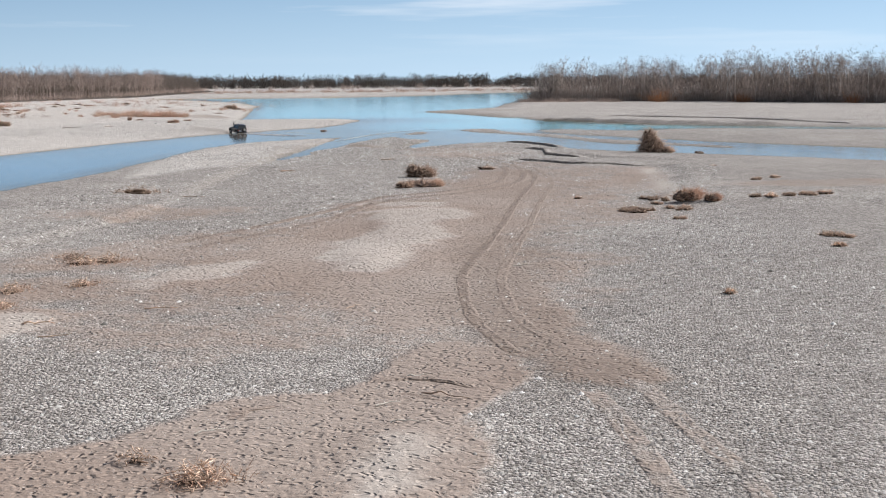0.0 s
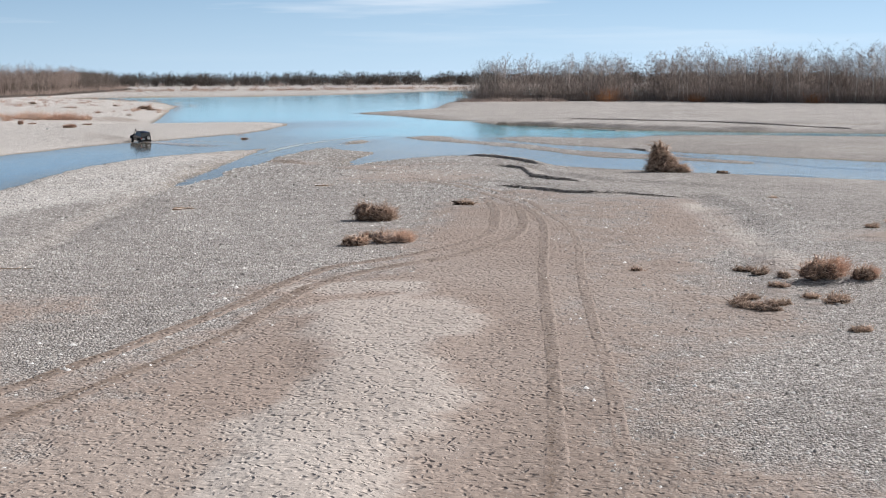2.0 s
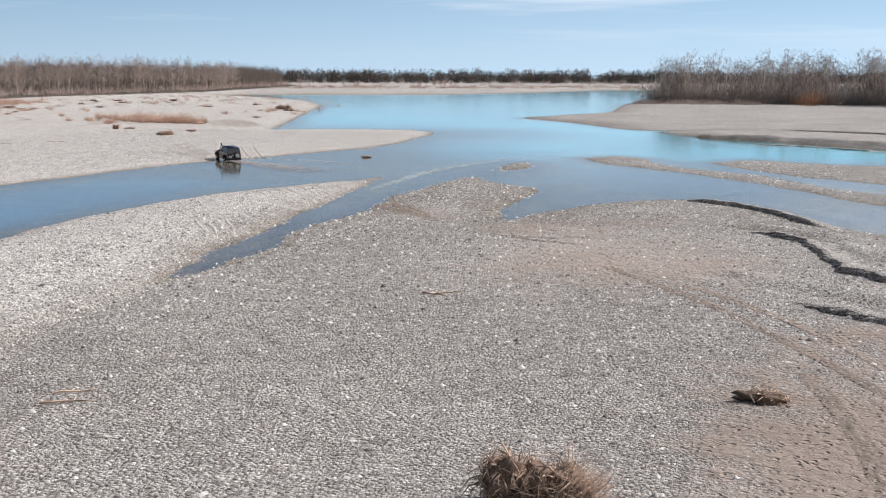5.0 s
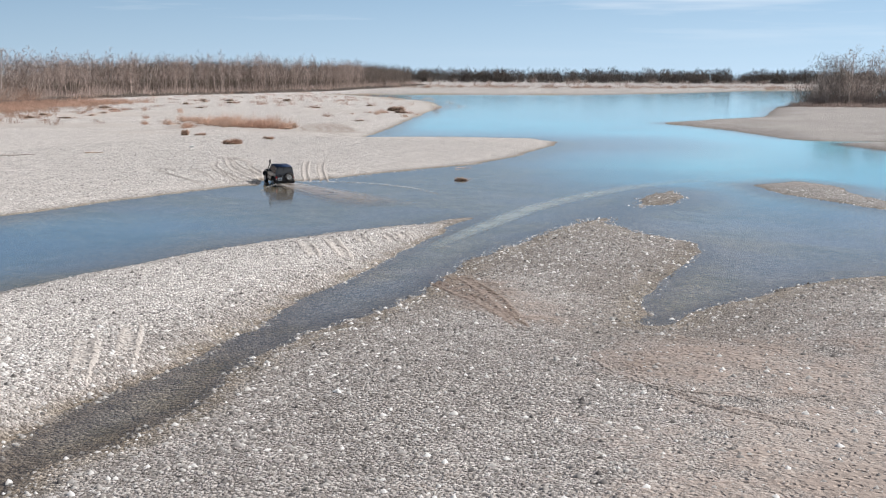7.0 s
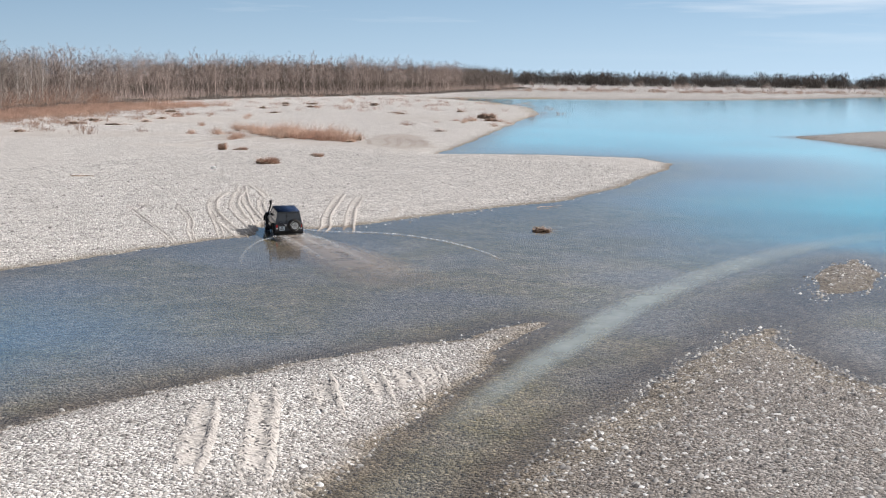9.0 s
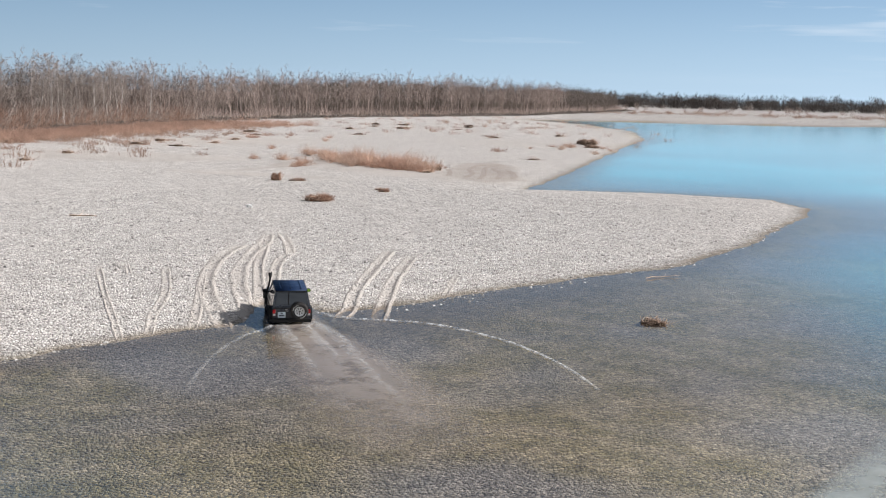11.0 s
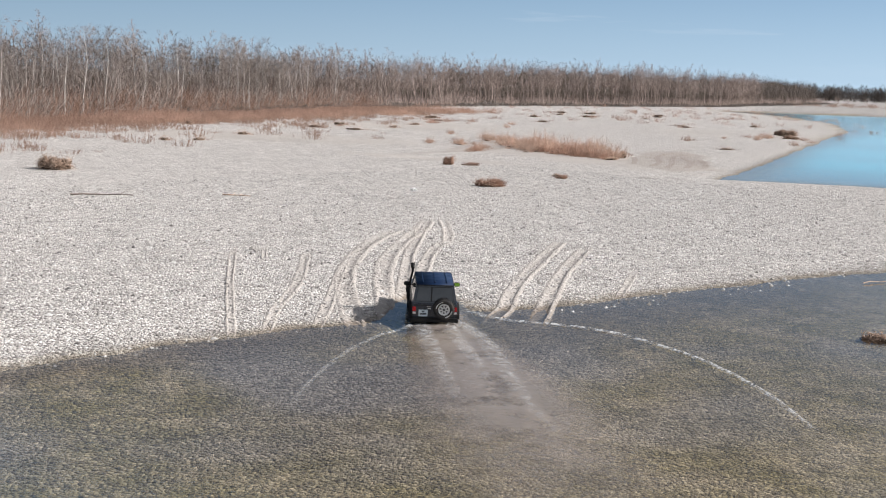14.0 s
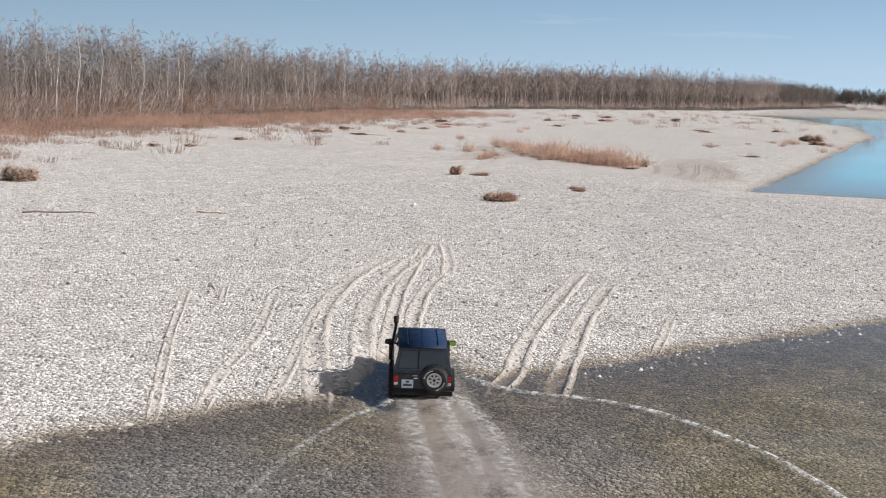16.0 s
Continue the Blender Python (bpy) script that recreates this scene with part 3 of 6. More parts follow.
class Sticks:
    """Gathers tapered sticks and blades into one mesh."""

    def __init__(self):
        self.v, self.f = [], []

    def stick(self, a, b, ra, rb, sides=3):
        a, b = Vector(a), Vector(b)
        w = (b - a).normalized()
        u = w.orthogonal().normalized()
        s = w.cross(u)
        k = len(self.v)
        for c, r in ((a, ra), (b, rb)):
            for i in range(sides):
                t = 2 * math.pi * i / sides
                self.v.append(tuple(c + u * (r * math.cos(t)) + s * (r * math.sin(t))))
        for i in range(sides):
            j = (i + 1) % sides
            self.f += [(k + i, k + j, k + sides + j), (k + i, k + sides + j, k + sides + i)]

    def spike(self, a, b, r):
        """A twig that ends in a point."""
        a, b = Vector(a), Vector(b)
        w = (b - a).normalized()
        u = w.orthogonal().normalized() * r
        s = w.cross(u)
        k = len(self.v)
        self.v += [tuple(a + u), tuple(a - u * 0.5 + s * 0.87), tuple(a - u * 0.5 - s * 0.87), tuple(b)]
        self.f += [(k, k + 1, k + 3), (k + 1, k + 2, k + 3), (k + 2, k, k + 3)]

    def blade(self, a, b, r, rnd):
        a, b = Vector(a), Vector(b)
        w = (b - a).normalized()
        u = w.cross(Vector((rnd.uniform(-1, 1), rnd.uniform(-1, 1), rnd.uniform(-0.3, 0.3)))).normalized() * r
        k = len(self.v)
        self.v += [tuple(a + u), tuple(a - u), tuple(b)]
        self.f.append((k, k + 1, k + 2))

    def mesh(self, name, mat):
        return tri_mesh(name, self.v, self.f, mat)


def aim(rnd, base, spread):
    """A way near base, turned at random."""
    d = Vector(base).normalized() + Vector((rnd.gauss(0, spread), rnd.gauss(0, spread), rnd.gauss(0, spread)))
    return d.normalized()


# ---- plant and wood materials ----
MAT_BARK = simple("pale_bark", (0.52, 0.48, 0.44), (0.34, 0.30, 0.27), 0.95, 1.5, by_object=0.25)
MAT_TWIG = simple("bare_twigs", (0.34, 0.285, 0.25), (0.235, 0.195, 0.17), 0.95, 0.4, by_object=0.28, thru=0.25)
MAT_TWIG_FAR = simple("bare_woods", (0.40, 0.315, 0.275), (0.27, 0.21, 0.18), 0.95, 0.06, by_object=0.3, thru=0.2)
# twig tone darkened so its colour carries the shade inside the left wood
MAT_WOOD_SHADE = simple("shaded_wood_depth", (0.21, 0.17, 0.145), (0.15, 0.12, 0.10), 0.95, 0.06, by_object=0.3)
MAT_TWIG_BROWN = simple("brown_woods", (0.335, 0.28, 0.25), (0.23, 0.19, 0.168), 0.95, 0.06, by_object=0.35, thru=0.2)
MAT_TWIG_DARK = simple("dark_woods", (0.10, 0.085, 0.075), (0.18, 0.15, 0.13), 0.95, 0.02, by_object=0.3)
MAT_SHRUB = simple("russet_shrubs", (0.46, 0.30, 0.225), (0.34, 0.215, 0.16), 0.95, 0.15, by_object=0.3, thru=0.35)
MAT_ORANGE = simple("withered_leaves", (0.42, 0.17, 0.05), (0.28, 0.12, 0.05), 0.95, 0.8, by_object=0.2, thru=0.4)
MAT_STRAW = simple("dry_grass", (0.64, 0.47, 0.37), (0.44, 0.30, 0.225), 0.95, 1.5, by_object=0.25, thru=0.45)
MAT_DRIFT = simple("drift_wood", (0.74, 0.56, 0.43), (0.40, 0.275, 0.20), 0.95, 4.0, by_object=0.3, thru=0.2)
MAT_CLOD = simple("root_soil", (0.085, 0.056, 0.038), (0.17, 0.115, 0.08), 1.0, 5.0, bump=0.08)
MAT_BLEACHED = simple("bleached_wood", (0.62, 0.57, 0.50), (0.48, 0.43, 0.37), 0.85, 3.0)
RUT_SILT, RUT_GRAVEL, RUT_MIXED = (0.9, 0.06, 0.95), (0.72, 1.25, 0.0), (0.5, 0.15, 0.16)


def stone_mat():
    m, n, l, b = material("loose_stone", 0.9)
    b.inputs["Diffuse Roughness"].default_value = 0.25
    r = n.new("ShaderNodeNewGeometry").outputs["Random Per Island"]
    c = ramp(n, l, r, (0.0, (0.09, 0.08, 0.075)), (0.3, (0.24, 0.22, 0.20)), (0.75, (0.44, 0.415, 0.385)), (1.0, (0.80, 0.775, 0.74)))
    pos = n.new("ShaderNodeTexCoord").outputs["Object"]
    l.new(mixer(n, l, 1.0, c, ramp(n, l, noise_tex(n, l, pos, 20, 3), (0.3, 0.85), (0.7, 1.1)), "MULTIPLY"), b.inputs["Base Color"])
    return m


MAT_STONE = stone_mat()


# ---- tyre ruts pressed into the ground ----
def bend(points, step=0.7):
    """Evenly spaced places on a smooth curve through a few points."""
    p = [Vector((*q, 0)) for q in points]
    p = [p[0] * 2 - p[1]] + p + [p[-1] * 2 - p[-2]]
    out = []
    for a, b, c, d in zip(p, p[1:], p[2:], p[3:]):
        k = max(2, int((c - b).length / step))
        for i in range(k):
            t = i / k
            out.append(0.5 * (2 * b + (c - a) * t + (2 * a - 5 * b + 4 * c - d) * t * t + (3 * b - a - 3 * c + d) * t**3))
    out.append(p[-2])
    return out


def rut(name, line, mat, half=0.26, berm=0.05, lift=0.012, seed=1, parent=None):
    """One wheel's rut: a trough between low berms. mat gives how silty, pale and damp its ground is."""
    pts = bend(line)
    rnd = random.Random(seed)
    prof = ((-1.9, -0.05), (-1.25, berm), (-0.7, 0.0), (0.0, -0.005), (0.7, 0.0), (1.25, berm * 0.9), (1.9, -0.05))
    if mat is RUT_GRAVEL:
        prof = ((-1.9, -0.03), (-1.35, berm * 0.4), (-0.85, 0.0), (0.0, -0.005), (0.85, 0.0), (1.25, berm * 0.75), (2.0, -0.03))
    xs, ys, dz = [], [], []
    damp, sway = [], 1.0
    for i, p in enumerate(pts):
        w = (pts[min(i + 1, len(pts) - 1)] - pts[max(i - 1, 0)]).normalized()
        s = Vector((w.y, -w.x, 0))
        sway = 0.7 * sway + 0.3 * rnd.uniform(0.75, 1.25)
        a = rnd.uniform(0.35, 1.0)
        damp += [0.0, 0.5 * a, 1.0 * a + 0.15, 0.7 * a, 0.45 * a, 0.2 * a, 0.0]
        ends = min(1, i / 4, (len(pts) - 1 - i) / 4)
        for u, h in prof:
            q = p + s * (u * half * (0.55 + 0.45 * ends) * sway * rnd.uniform(0.95, 1.05))
            xs.append(q.x), ys.append(q.y)
            dz.append((h + lift + (rnd.uniform(-0.018, 0.022) if abs(u) < 1.5 else 0)) * ends - 0.05 * (1 - ends))
    zs = ground_z(xs, ys) + np.array(dz)
    vs = list(zip(xs, ys, zs))
    n = len(prof)
    fs = [(i * n + k, i * n + k + 1, (i + 1) * n + k + 1, (i + 1) * n + k) for i in range(len(pts) - 1) for k in range(n - 1)]
    me = raw_mesh(name, vs, fs, MAT_GROUND, True)
    inner = np.clip(np.array(damp), 0, 1)
    for a, v in zip(("sand", "pale", "wet"), mat):
        at = me.attributes.new(a, "FLOAT", "POINT")
        at.data.foreach_set("value", (np.maximum(v * inner, smooth(0.08, 0.0, zs)) if a == "wet" else v * np.ones(len(inner))).astype(np.float32))
    ob = new(name, me)
    ob.parent = parent
    return ob


BROWN_TRACK, PALE_TRACK = "damp brown tyre track pressed into silt", "pale tyre track ploughed through dry gravel"


def rut_set(lines, mat, label, half, berm, seed):
    """Tracks that run together and part: each wheel's rut on its own line."""
    base = tagged(new("tyre_track"), label, "tyre track", "tyre tracks on the riverbed", "structure")
    for k, line in enumerate(lines):
        rut("rut", line, mat, half, berm, seed=seed + k, parent=base)


# the track that swings round and runs up the bar
rut_set([[(16.9, 38.7), (15.5, 41.4), (13.4, 46.6), (11.9, 52.9), (11.1, 57.6), (10.7, 66.7), (10.2, 76), (9.7, 83), (8.9, 94.4), (8.6, 101), (8.1, 110.7), (7.4, 117.8), (5.8, 125), (3.5, 131.1), (0.2, 138.6), (-2.6, 143.7), (-8, 152)]],
        RUT_SILT, BROWN_TRACK, 0.18, 0.012, 3)
rut_set([[(18.6, 39.8), (16.8, 43), (15.1, 46.9), (13.6, 53.2), (12.9, 57.9), (12.4, 66), (12, 75), (11.4, 83), (10.7, 94.6), (10.4, 103), (9.6, 112), (8.1, 119.5), (6.1, 128.1), (3.3, 135.9), (-0.1, 142.2), (-4, 147.5)]],
        (0.85, 0.06, 0.42), "faint brown tyre track in dimpled silt", 0.17, 0.01, 4)
rut_set([[(21.4, 24), (21, 27.5), (19.7, 32.7), (18.7, 35.8), (16.9, 38.7)], [(23.6, 24), (22.9, 27.5), (22.4, 29.8), (21.2, 33.3), (20.1, 36.7), (18.6, 39.8)]], RUT_MIXED, "faint tyre track across coarse gravel", 0.22, 0.015, 6)
# the older loop past the two dry bushes
rut_set([[(-7.4, 63), (-5.9, 69.8), (-4.7, 75.3), (-3.3, 83.4), (-2.4, 90.6), (-1.2, 95), (1.2, 98.2), (3.5, 102.9), (4.6, 106.5), (5, 110.4), (4.6, 116), (3.9, 123.3), (2.3, 131.8)],
         [(-5.6, 61), (-4.3, 66.7), (-3.1, 71.5), (-1.7, 78.5), (-1.3, 87), (0.2, 93), (3.1, 97.5), (5, 101.4), (6.3, 105.8), (6.7, 111.2), (6.5, 115.6), (5.8, 122.3), (4.3, 128.6)]],
        RUT_SILT, BROWN_TRACK, 0.25, 0.012, 11)
rut_set([[(-18.6, 166.2), (-15.4, 162.4), (-12.7, 159.9), (-10, 158.5), (-7, 157.6)], [(-17, 163.5), (-14.4, 161.4), (-11.8, 161), (-9, 160.2)], [(-13, 162), (-10, 161.6), (-7, 161)]], RUT_MIXED, BROWN_TRACK, 0.16, 0.03, 15)
rut_set([[(-28.7, 181), (-24.6, 175), (-22.5, 171.4), (-20.4, 167.8)], [(-29.9, 179.6), (-26.1, 175), (-24.2, 173), (-21.6, 169.5), (-20, 167)]], RUT_SILT, "damp brown tyre track through wet gravel", 0.26, 0.03, 19)
# ruts up the white bar, one for every wheel that went before
rut_set([[(-60.1, 216.6), (-63.7, 219.7), (-67.6, 223.3), (-71.4, 227.6), (-75.7, 233.6), (-78.8, 239.8)], [(-60.5, 218.5), (-63.7, 221.7), (-67.6, 225.7), (-71.6, 230.5), (-75.4, 236), (-77.8, 240), (-82, 245.5)]], RUT_GRAVEL, PALE_TRACK, 0.26, 0.1, 31)
rut_set([[(-61.6, 220.6), (-66, 225.4), (-71.6, 232), (-75.8, 237.5), (-80.4, 242.5)], [(-63, 223.4), (-65.5, 226), (-68.7, 229.8), (-72.2, 234.8), (-73.8, 238.3)], [(-81.6, 246.2), (-75.7, 239.9), (-71.9, 235.2)]], RUT_GRAVEL, PALE_TRACK, 0.2, 0.09, 35)
rut_set([[(-58.4, 220.8), (-60, 224.6), (-62.1, 228.1), (-65.4, 234.3), (-70.2, 243.7)], [(-56.5, 221.7), (-58.9, 225.8), (-63.5, 234), (-67.9, 242.9)]], RUT_GRAVEL, PALE_TRACK, 0.24, 0.1, 39)
rut_set([[(-61.8, 213.5), (-65.5, 217.5), (-68.8, 221.7), (-76.1, 229.2)], [(-61.4, 215.5), (-65.1, 219.9), (-68.3, 223.6), (-72.2, 228)]], RUT_GRAVEL, PALE_TRACK, 0.15, 0.05, 43)
rut_set([[(-61.8, 212.2), (-70.5, 219.4), (-79, 226.8)]], RUT_GRAVEL, PALE_TRACK, 0.11, 0.04, 47)
rut_set([[(-79.4, 228.1), (-76.6, 226.2), (-73.7, 224.5)], [(-72.6, 223.1), (-75.8, 226), (-78.9, 228.8)]], RUT_GRAVEL, PALE_TRACK, 0.1, 0.05, 49)
rut_set([[(-57.9, 229.4), (-60, 234), (-62.2, 238.6)], [(-63, 225.6), (-64, 227.2), (-65.4, 229.2)]], RUT_GRAVEL, PALE_TRACK, 0.12, 0.05, 51)
# ruts across the middle bar
rut_set([[(-34.5, 177.8), (-37.4, 182.3), (-40.6, 187)], [(-33.1, 178.6), (-36, 183.1), (-39.8, 188.8)]], RUT_GRAVEL, PALE_TRACK, 0.25, 0.1, 61)
rut_set([[(-34.2, 184.8), (-36.5, 187.3), (-39.4, 191.4)], [(-33.8, 187), (-35.9, 189.4), (-38.4, 192.7)]], RUT_GRAVEL, PALE_TRACK, 0.25, 0.1, 64)
rut_set([[(-33.8, 188.4), (-35.6, 190.8), (-37.9, 193.5)], [(-33.8, 190), (-35.6, 192.4), (-37.3, 195)]], RUT_GRAVEL, PALE_TRACK, 0.25, 0.1, 67)
rut_set([[(-29.6, 153.3), (-31.9, 156.6), (-34.5, 160.3)], [(-29.6, 155.6), (-32.1, 159.3), (-34.2, 162.7)]], RUT_GRAVEL, PALE_TRACK, 0.25, 0.1, 70)
rut_set([[(-101, 305), (-105, 314), (-110, 322), (-113.5, 331), (-112, 335)], [(-98.6, 304.4), (-103, 313.5), (-108, 322.5), (-111, 329), (-109.5, 333)], [(-97.6, 307), (-103, 318), (-109, 327), (-107.6, 331)], [(-96.6, 309), (-101, 318), (-106.5, 326)], [(-104, 306.5), (-109, 315), (-113, 321)]],
        (0.95, 0.5, 0.1), "curved tyre tracks swirled into tan sand", 0.22, 0.035, 73)
rut_set([[(-95.7, 290.3), (-92.5, 289.6), (-89.5, 291.2)], [(-94, 293.8), (-91, 293), (-88.5, 293.2)]], (0.45, 1.1, 0.35), PALE_TRACK, 0.2, 0.07, 79)


# ---- small cut banks left by the falling river ----
def scarp(line, high, back=2.2, sand=0.2, pale=0.3, seed=1, label="low crumbling gravel scarp"):
    """A steep face turned to the river, with a top that runs back into the bar."""
    pts = bend(line, 0.45)
    rnd = random.Random(seed)
    xs, ys, dz, wob, h = [], [], [], 0.0, 1.0
    prof = ((-0.25, -0.15), (0.0, 0.02), (0.1, 0.5), (0.2, 0.9), (0.45, 1.0), (1.0, 0.55), (1.8, -0.5))
    for i, p in enumerate(pts):
        w = (pts[min(i + 1, len(pts) - 1)] - pts[max(i - 1, 0)]).normalized()
        s = Vector((-w.y, w.x, 0))
        wob = 0.75 * wob + rnd.gauss(0, 0.14)
        h = 0.8 * h + 0.2 * rnd.uniform(0.45, 1.5)
        ends = min(1, i / 6, (len(pts) - 1 - i) / 6)
        for u, z in prof:
            q = p + s * (u * back * 0.6 + wob + (rnd.gauss(0, 0.05) if u > 0 else 0))
            xs.append(q.x), ys.append(q.y)
            dz.append(z * high * h * ends - 0.03 * (1 - ends))
    n = len(prof)
    fs = [(i * n + k, (i + 1) * n + k, (i + 1) * n + k + 1, i * n + k + 1) for i in range(len(pts) - 1) for k in range(n - 1)]
    me = raw_mesh("scarp", list(zip(xs, ys, ground_z(xs, ys) + np.array(dz))), fs, MAT_GROUND, False)
    damp = np.tile([0.5, 0.6, 0.5, 0.1, 0.0, 0.0, 0.0], len(pts))
    for a, v in (("sand", sand), ("pale", pale), ("wet", 1.0)):
        at = me.attributes.new(a, "FLOAT", "POINT")
        at.data.foreach_set("value", (v * (damp if a == "wet" else np.ones(len(damp)))).astype(np.float32))
    tagged(new("scarp", me), label, "river bank", kind="structure")


scarp([(-6, 189), (-3.6, 186), (-0.4, 183), (2, 177.4), (4.2, 172)], 0.34, seed=1)
scarp([(-0.6, 167.4), (2.4, 164), (3.2, 161.6), (4, 157), (5, 151.4), (7, 149), (9.6, 146)], 0.3, seed=2)
scarp([(2, 143), (3.4, 140.4), (6, 138), (9, 135.6), (12.6, 135), (16, 134), (18.4, 133)], 0.26, seed=3)
scarp([(-10, 283.5), (-8, 282), (-3, 279.8), (3, 277), (8, 272.6), (12, 268), (18, 261)], 0.6, 3.0, 0.1, 0.35, 5, "dark undercut gravel bank beside the river")
scarp([(14, 208), (16, 204), (18, 198), (23, 189), (32, 181), (44, 172)], 0.22, seed=6)
scarp([(12.1, 35), (12.6, 36.1), (13.8, 36.4), (15, 35.6), (15.9, 35.7)], 0.14, 1.2, 0.95, 0.05, 9, "low crumbling edge of damp sand")
scarp([(12.5, 33.9), (13.5, 34.6), (14.8, 33.8)], 0.12, 1.0, 0.95, 0.1, 10, "low crumbling edge of damp sand")
scarp([(9.4, 30.4), (9.7, 32.1), (10.6, 33.4)], 0.1, 1.0, 0.95, 0.05, 11, "low crumbling edge of damp sand")
scarp([(24.6, 168), (26, 166), (29, 163), (34, 159)], 0.22, seed=7)
scarp([(2, 321), (16, 312), (32, 302), (44, 284), (56, 264)], 0.28, 3.0, 0.1, 0.35, 8, "dark undercut gravel bank beside the river")


# ---- loose stones ----
def make_stones():
    rng = np.random.RandomState(21)
    octa = np.array([(1, 0, 0), (0, 1, 0), (-1, 0, 0), (0, -1, 0), (0.1, 0.05, 1), (0, 0, -1)], float)
    tri = np.array([(0, 1, 4), (1, 2, 4), (2, 3, 4), (3, 0, 4)])
    px, py, ps = [], [], []
    for x0, x1, y0, y1, per, big in ((-16, 32, 22, 60, 16, 0.075), (-25, 25, 60, 130, 15, 0.085), (-34, 8, 130, 235, 17, 0.11), (-44, -22, 110, 205, 20, 0.085), (-110, -52, 195, 290, 8, 0.1)):
        k = int((x1 - x0) * (y1 - y0) * per)
        x, y = rng.uniform(x0, x1, k), rng.uniform(y0, y1, k)
        keep = (rng.rand(k) > silt_at(x, y) * 1.15) & (ground_z(x, y) > -0.03)
        px.append(x[keep]), py.append(y[keep]), ps.append(big * rng.lognormal(-0.35, 0.45, keep.sum()))
    x, y, s = (np.concatenate(a) for a in (px, py, ps))
    s = np.clip(s * 0.66, 0.022, 0.13)
    k = len(x)
    v = octa[None, :5] * np.stack([s * rng.uniform(0.7, 1.4, k), s * rng.uniform(0.7, 1.2, k), s * rng.uniform(0.45, 0.9, k)], -1)[:, None]
    v = v * rng.uniform(0.75, 1.25, (k, 5, 1))
    a = rng.uniform(0, 6.28, k)
    c, d = np.cos(a)[:, None], np.sin(a)[:, None]
    v = np.stack([v[..., 0] * c - v[..., 1] * d, v[..., 0] * d + v[..., 1] * c, v[..., 2]], -1)
    v += np.stack([x, y, ground_z(x, y) - 0.005], -1)[:, None]
    f = (tri[None] + 5 * np.arange(k)[:, None, None]).reshape(-1, 3)
    ob = new("gravel_stones", tri_mesh("gravel_stones", v.reshape(-1, 3), f, MAT_STONE))
    tagged(ob, "loose grey and white river cobbles strewn on the gravel", "stones", kind="stuff")


make_stones()


# ---- woods ----
def in_crown(rnd, height, wide):
    """A place in an egg-shaped crown, and the way out of it."""
    d = Vector((rnd.gauss(0, 1), rnd.gauss(0, 1), rnd.gauss(0.15, 1))).normalized()
    r = rnd.random() ** 0.38
    return Vector((d.x * wide * r, d.y * wide * r, height * (0.64 + 0.31 * d.z * r))), d


def grow_tree(seed, height, slim, limbs=17, forks=9, twigs=10, blade=0.0135):
    """Trunk and open bare crown of a poplar, as two gatherings of sticks: limbs, forks and twigs."""
    rnd = random.Random(seed)
    trunk, crown = Sticks(), Sticks()
    p, w, n = Vector((0, 0, -0.4)), Vector((0, 0, 1)), 7
    spine = [p.copy()]
    thick = height * 0.0085
    for i in range(n):
        w = aim(rnd, w + Vector((0, 0, 0.6)), 0.07)
        q = p + w * (height * 0.84 / n)
        trunk.stick(p, q, thick * (1 - i / n) ** 0.8 + 0.02, thick * (1 - (i + 1) / n) ** 0.8 + 0.02, 5 if limbs > 12 else 3)
        p = q
        spine.append(p.copy())
    turn = rnd.uniform(0, 6.28)
    for k in range(limbs):
        t = 0.34 + 0.66 * (k + rnd.random()) / limbs
        turn += 2.4 + rnd.gauss(0, 0.35)
        i = min(int(t * n), n - 1)
        base = spine[i].lerp(spine[i + 1], t * n - i)
        reach = height * slim * rnd.uniform(0.2, 0.36) * (1.15 - 0.62 * t)
        lean = rnd.uniform(0.9, 1.7)
        out = Vector((math.cos(turn), math.sin(turn), lean)).normalized()
        mid = base + out * reach * 0.5
        tip = mid + aim(rnd, out + Vector((0, 0, 0.55)), 0.16) * reach * 0.62
        rb = 0.022 + thick * 0.36 * (1 - t)
        crown.stick(base, mid, rb, rb * 0.65)
        crown.spike(mid, tip, rb * 0.65)
        for _ in range(forks):
            f = rnd.uniform(0.25, 1.0)
            a = base.lerp(mid, f * 2) if f < 0.5 else mid.lerp(tip, f * 2 - 1)
            way = aim(rnd, out + Vector((0, 0, 0.3)), 0.75)
            b = a + way * reach * rnd.uniform(0.22, 0.5)
            crown.spike(a, b, rb * 0.4)
            for _ in range(twigs):
                c = a.lerp(b, rnd.uniform(0.15, 1.0))
                crown.blade(c, c + aim(rnd, way + Vector((0, 0, 0.3)), 0.7) * rnd.uniform(0.4, 1.15), blade, rnd)
    return trunk, crown


def between(poly_edge, t):
    i = min(int(t), len(poly_edge) - 2)
    f = t - i
    a, b = Vector((*poly_edge[i], 0)), Vector((*poly_edge[i + 1], 0))
    w = (b - a).normalized()
    return a.lerp(b, f), Vector((-w.y, w.x, 0))


def scatter_edge(edge, side, per_metre, deep, rnd, thin=900.0):
    """Places along a wood's edge and into its depth."""
    out = []
    for i in range(len(edge) - 1):
        a, b = Vector((*edge[i], 0)), Vector((*edge[i + 1], 0))
        w = (b - a).normalized()
        inn = Vector((-w.y, w.x, 0)) * side
        share = 1.0 if a.y < thin else 0.4
        for _ in range(max(1, int((b - a).length * per_metre * share))):
            d = deep * rnd.random() ** 1.3
            p = a.lerp(b, rnd.random()) + inn * d
            out.append((p.x, p.y, d))
    return out


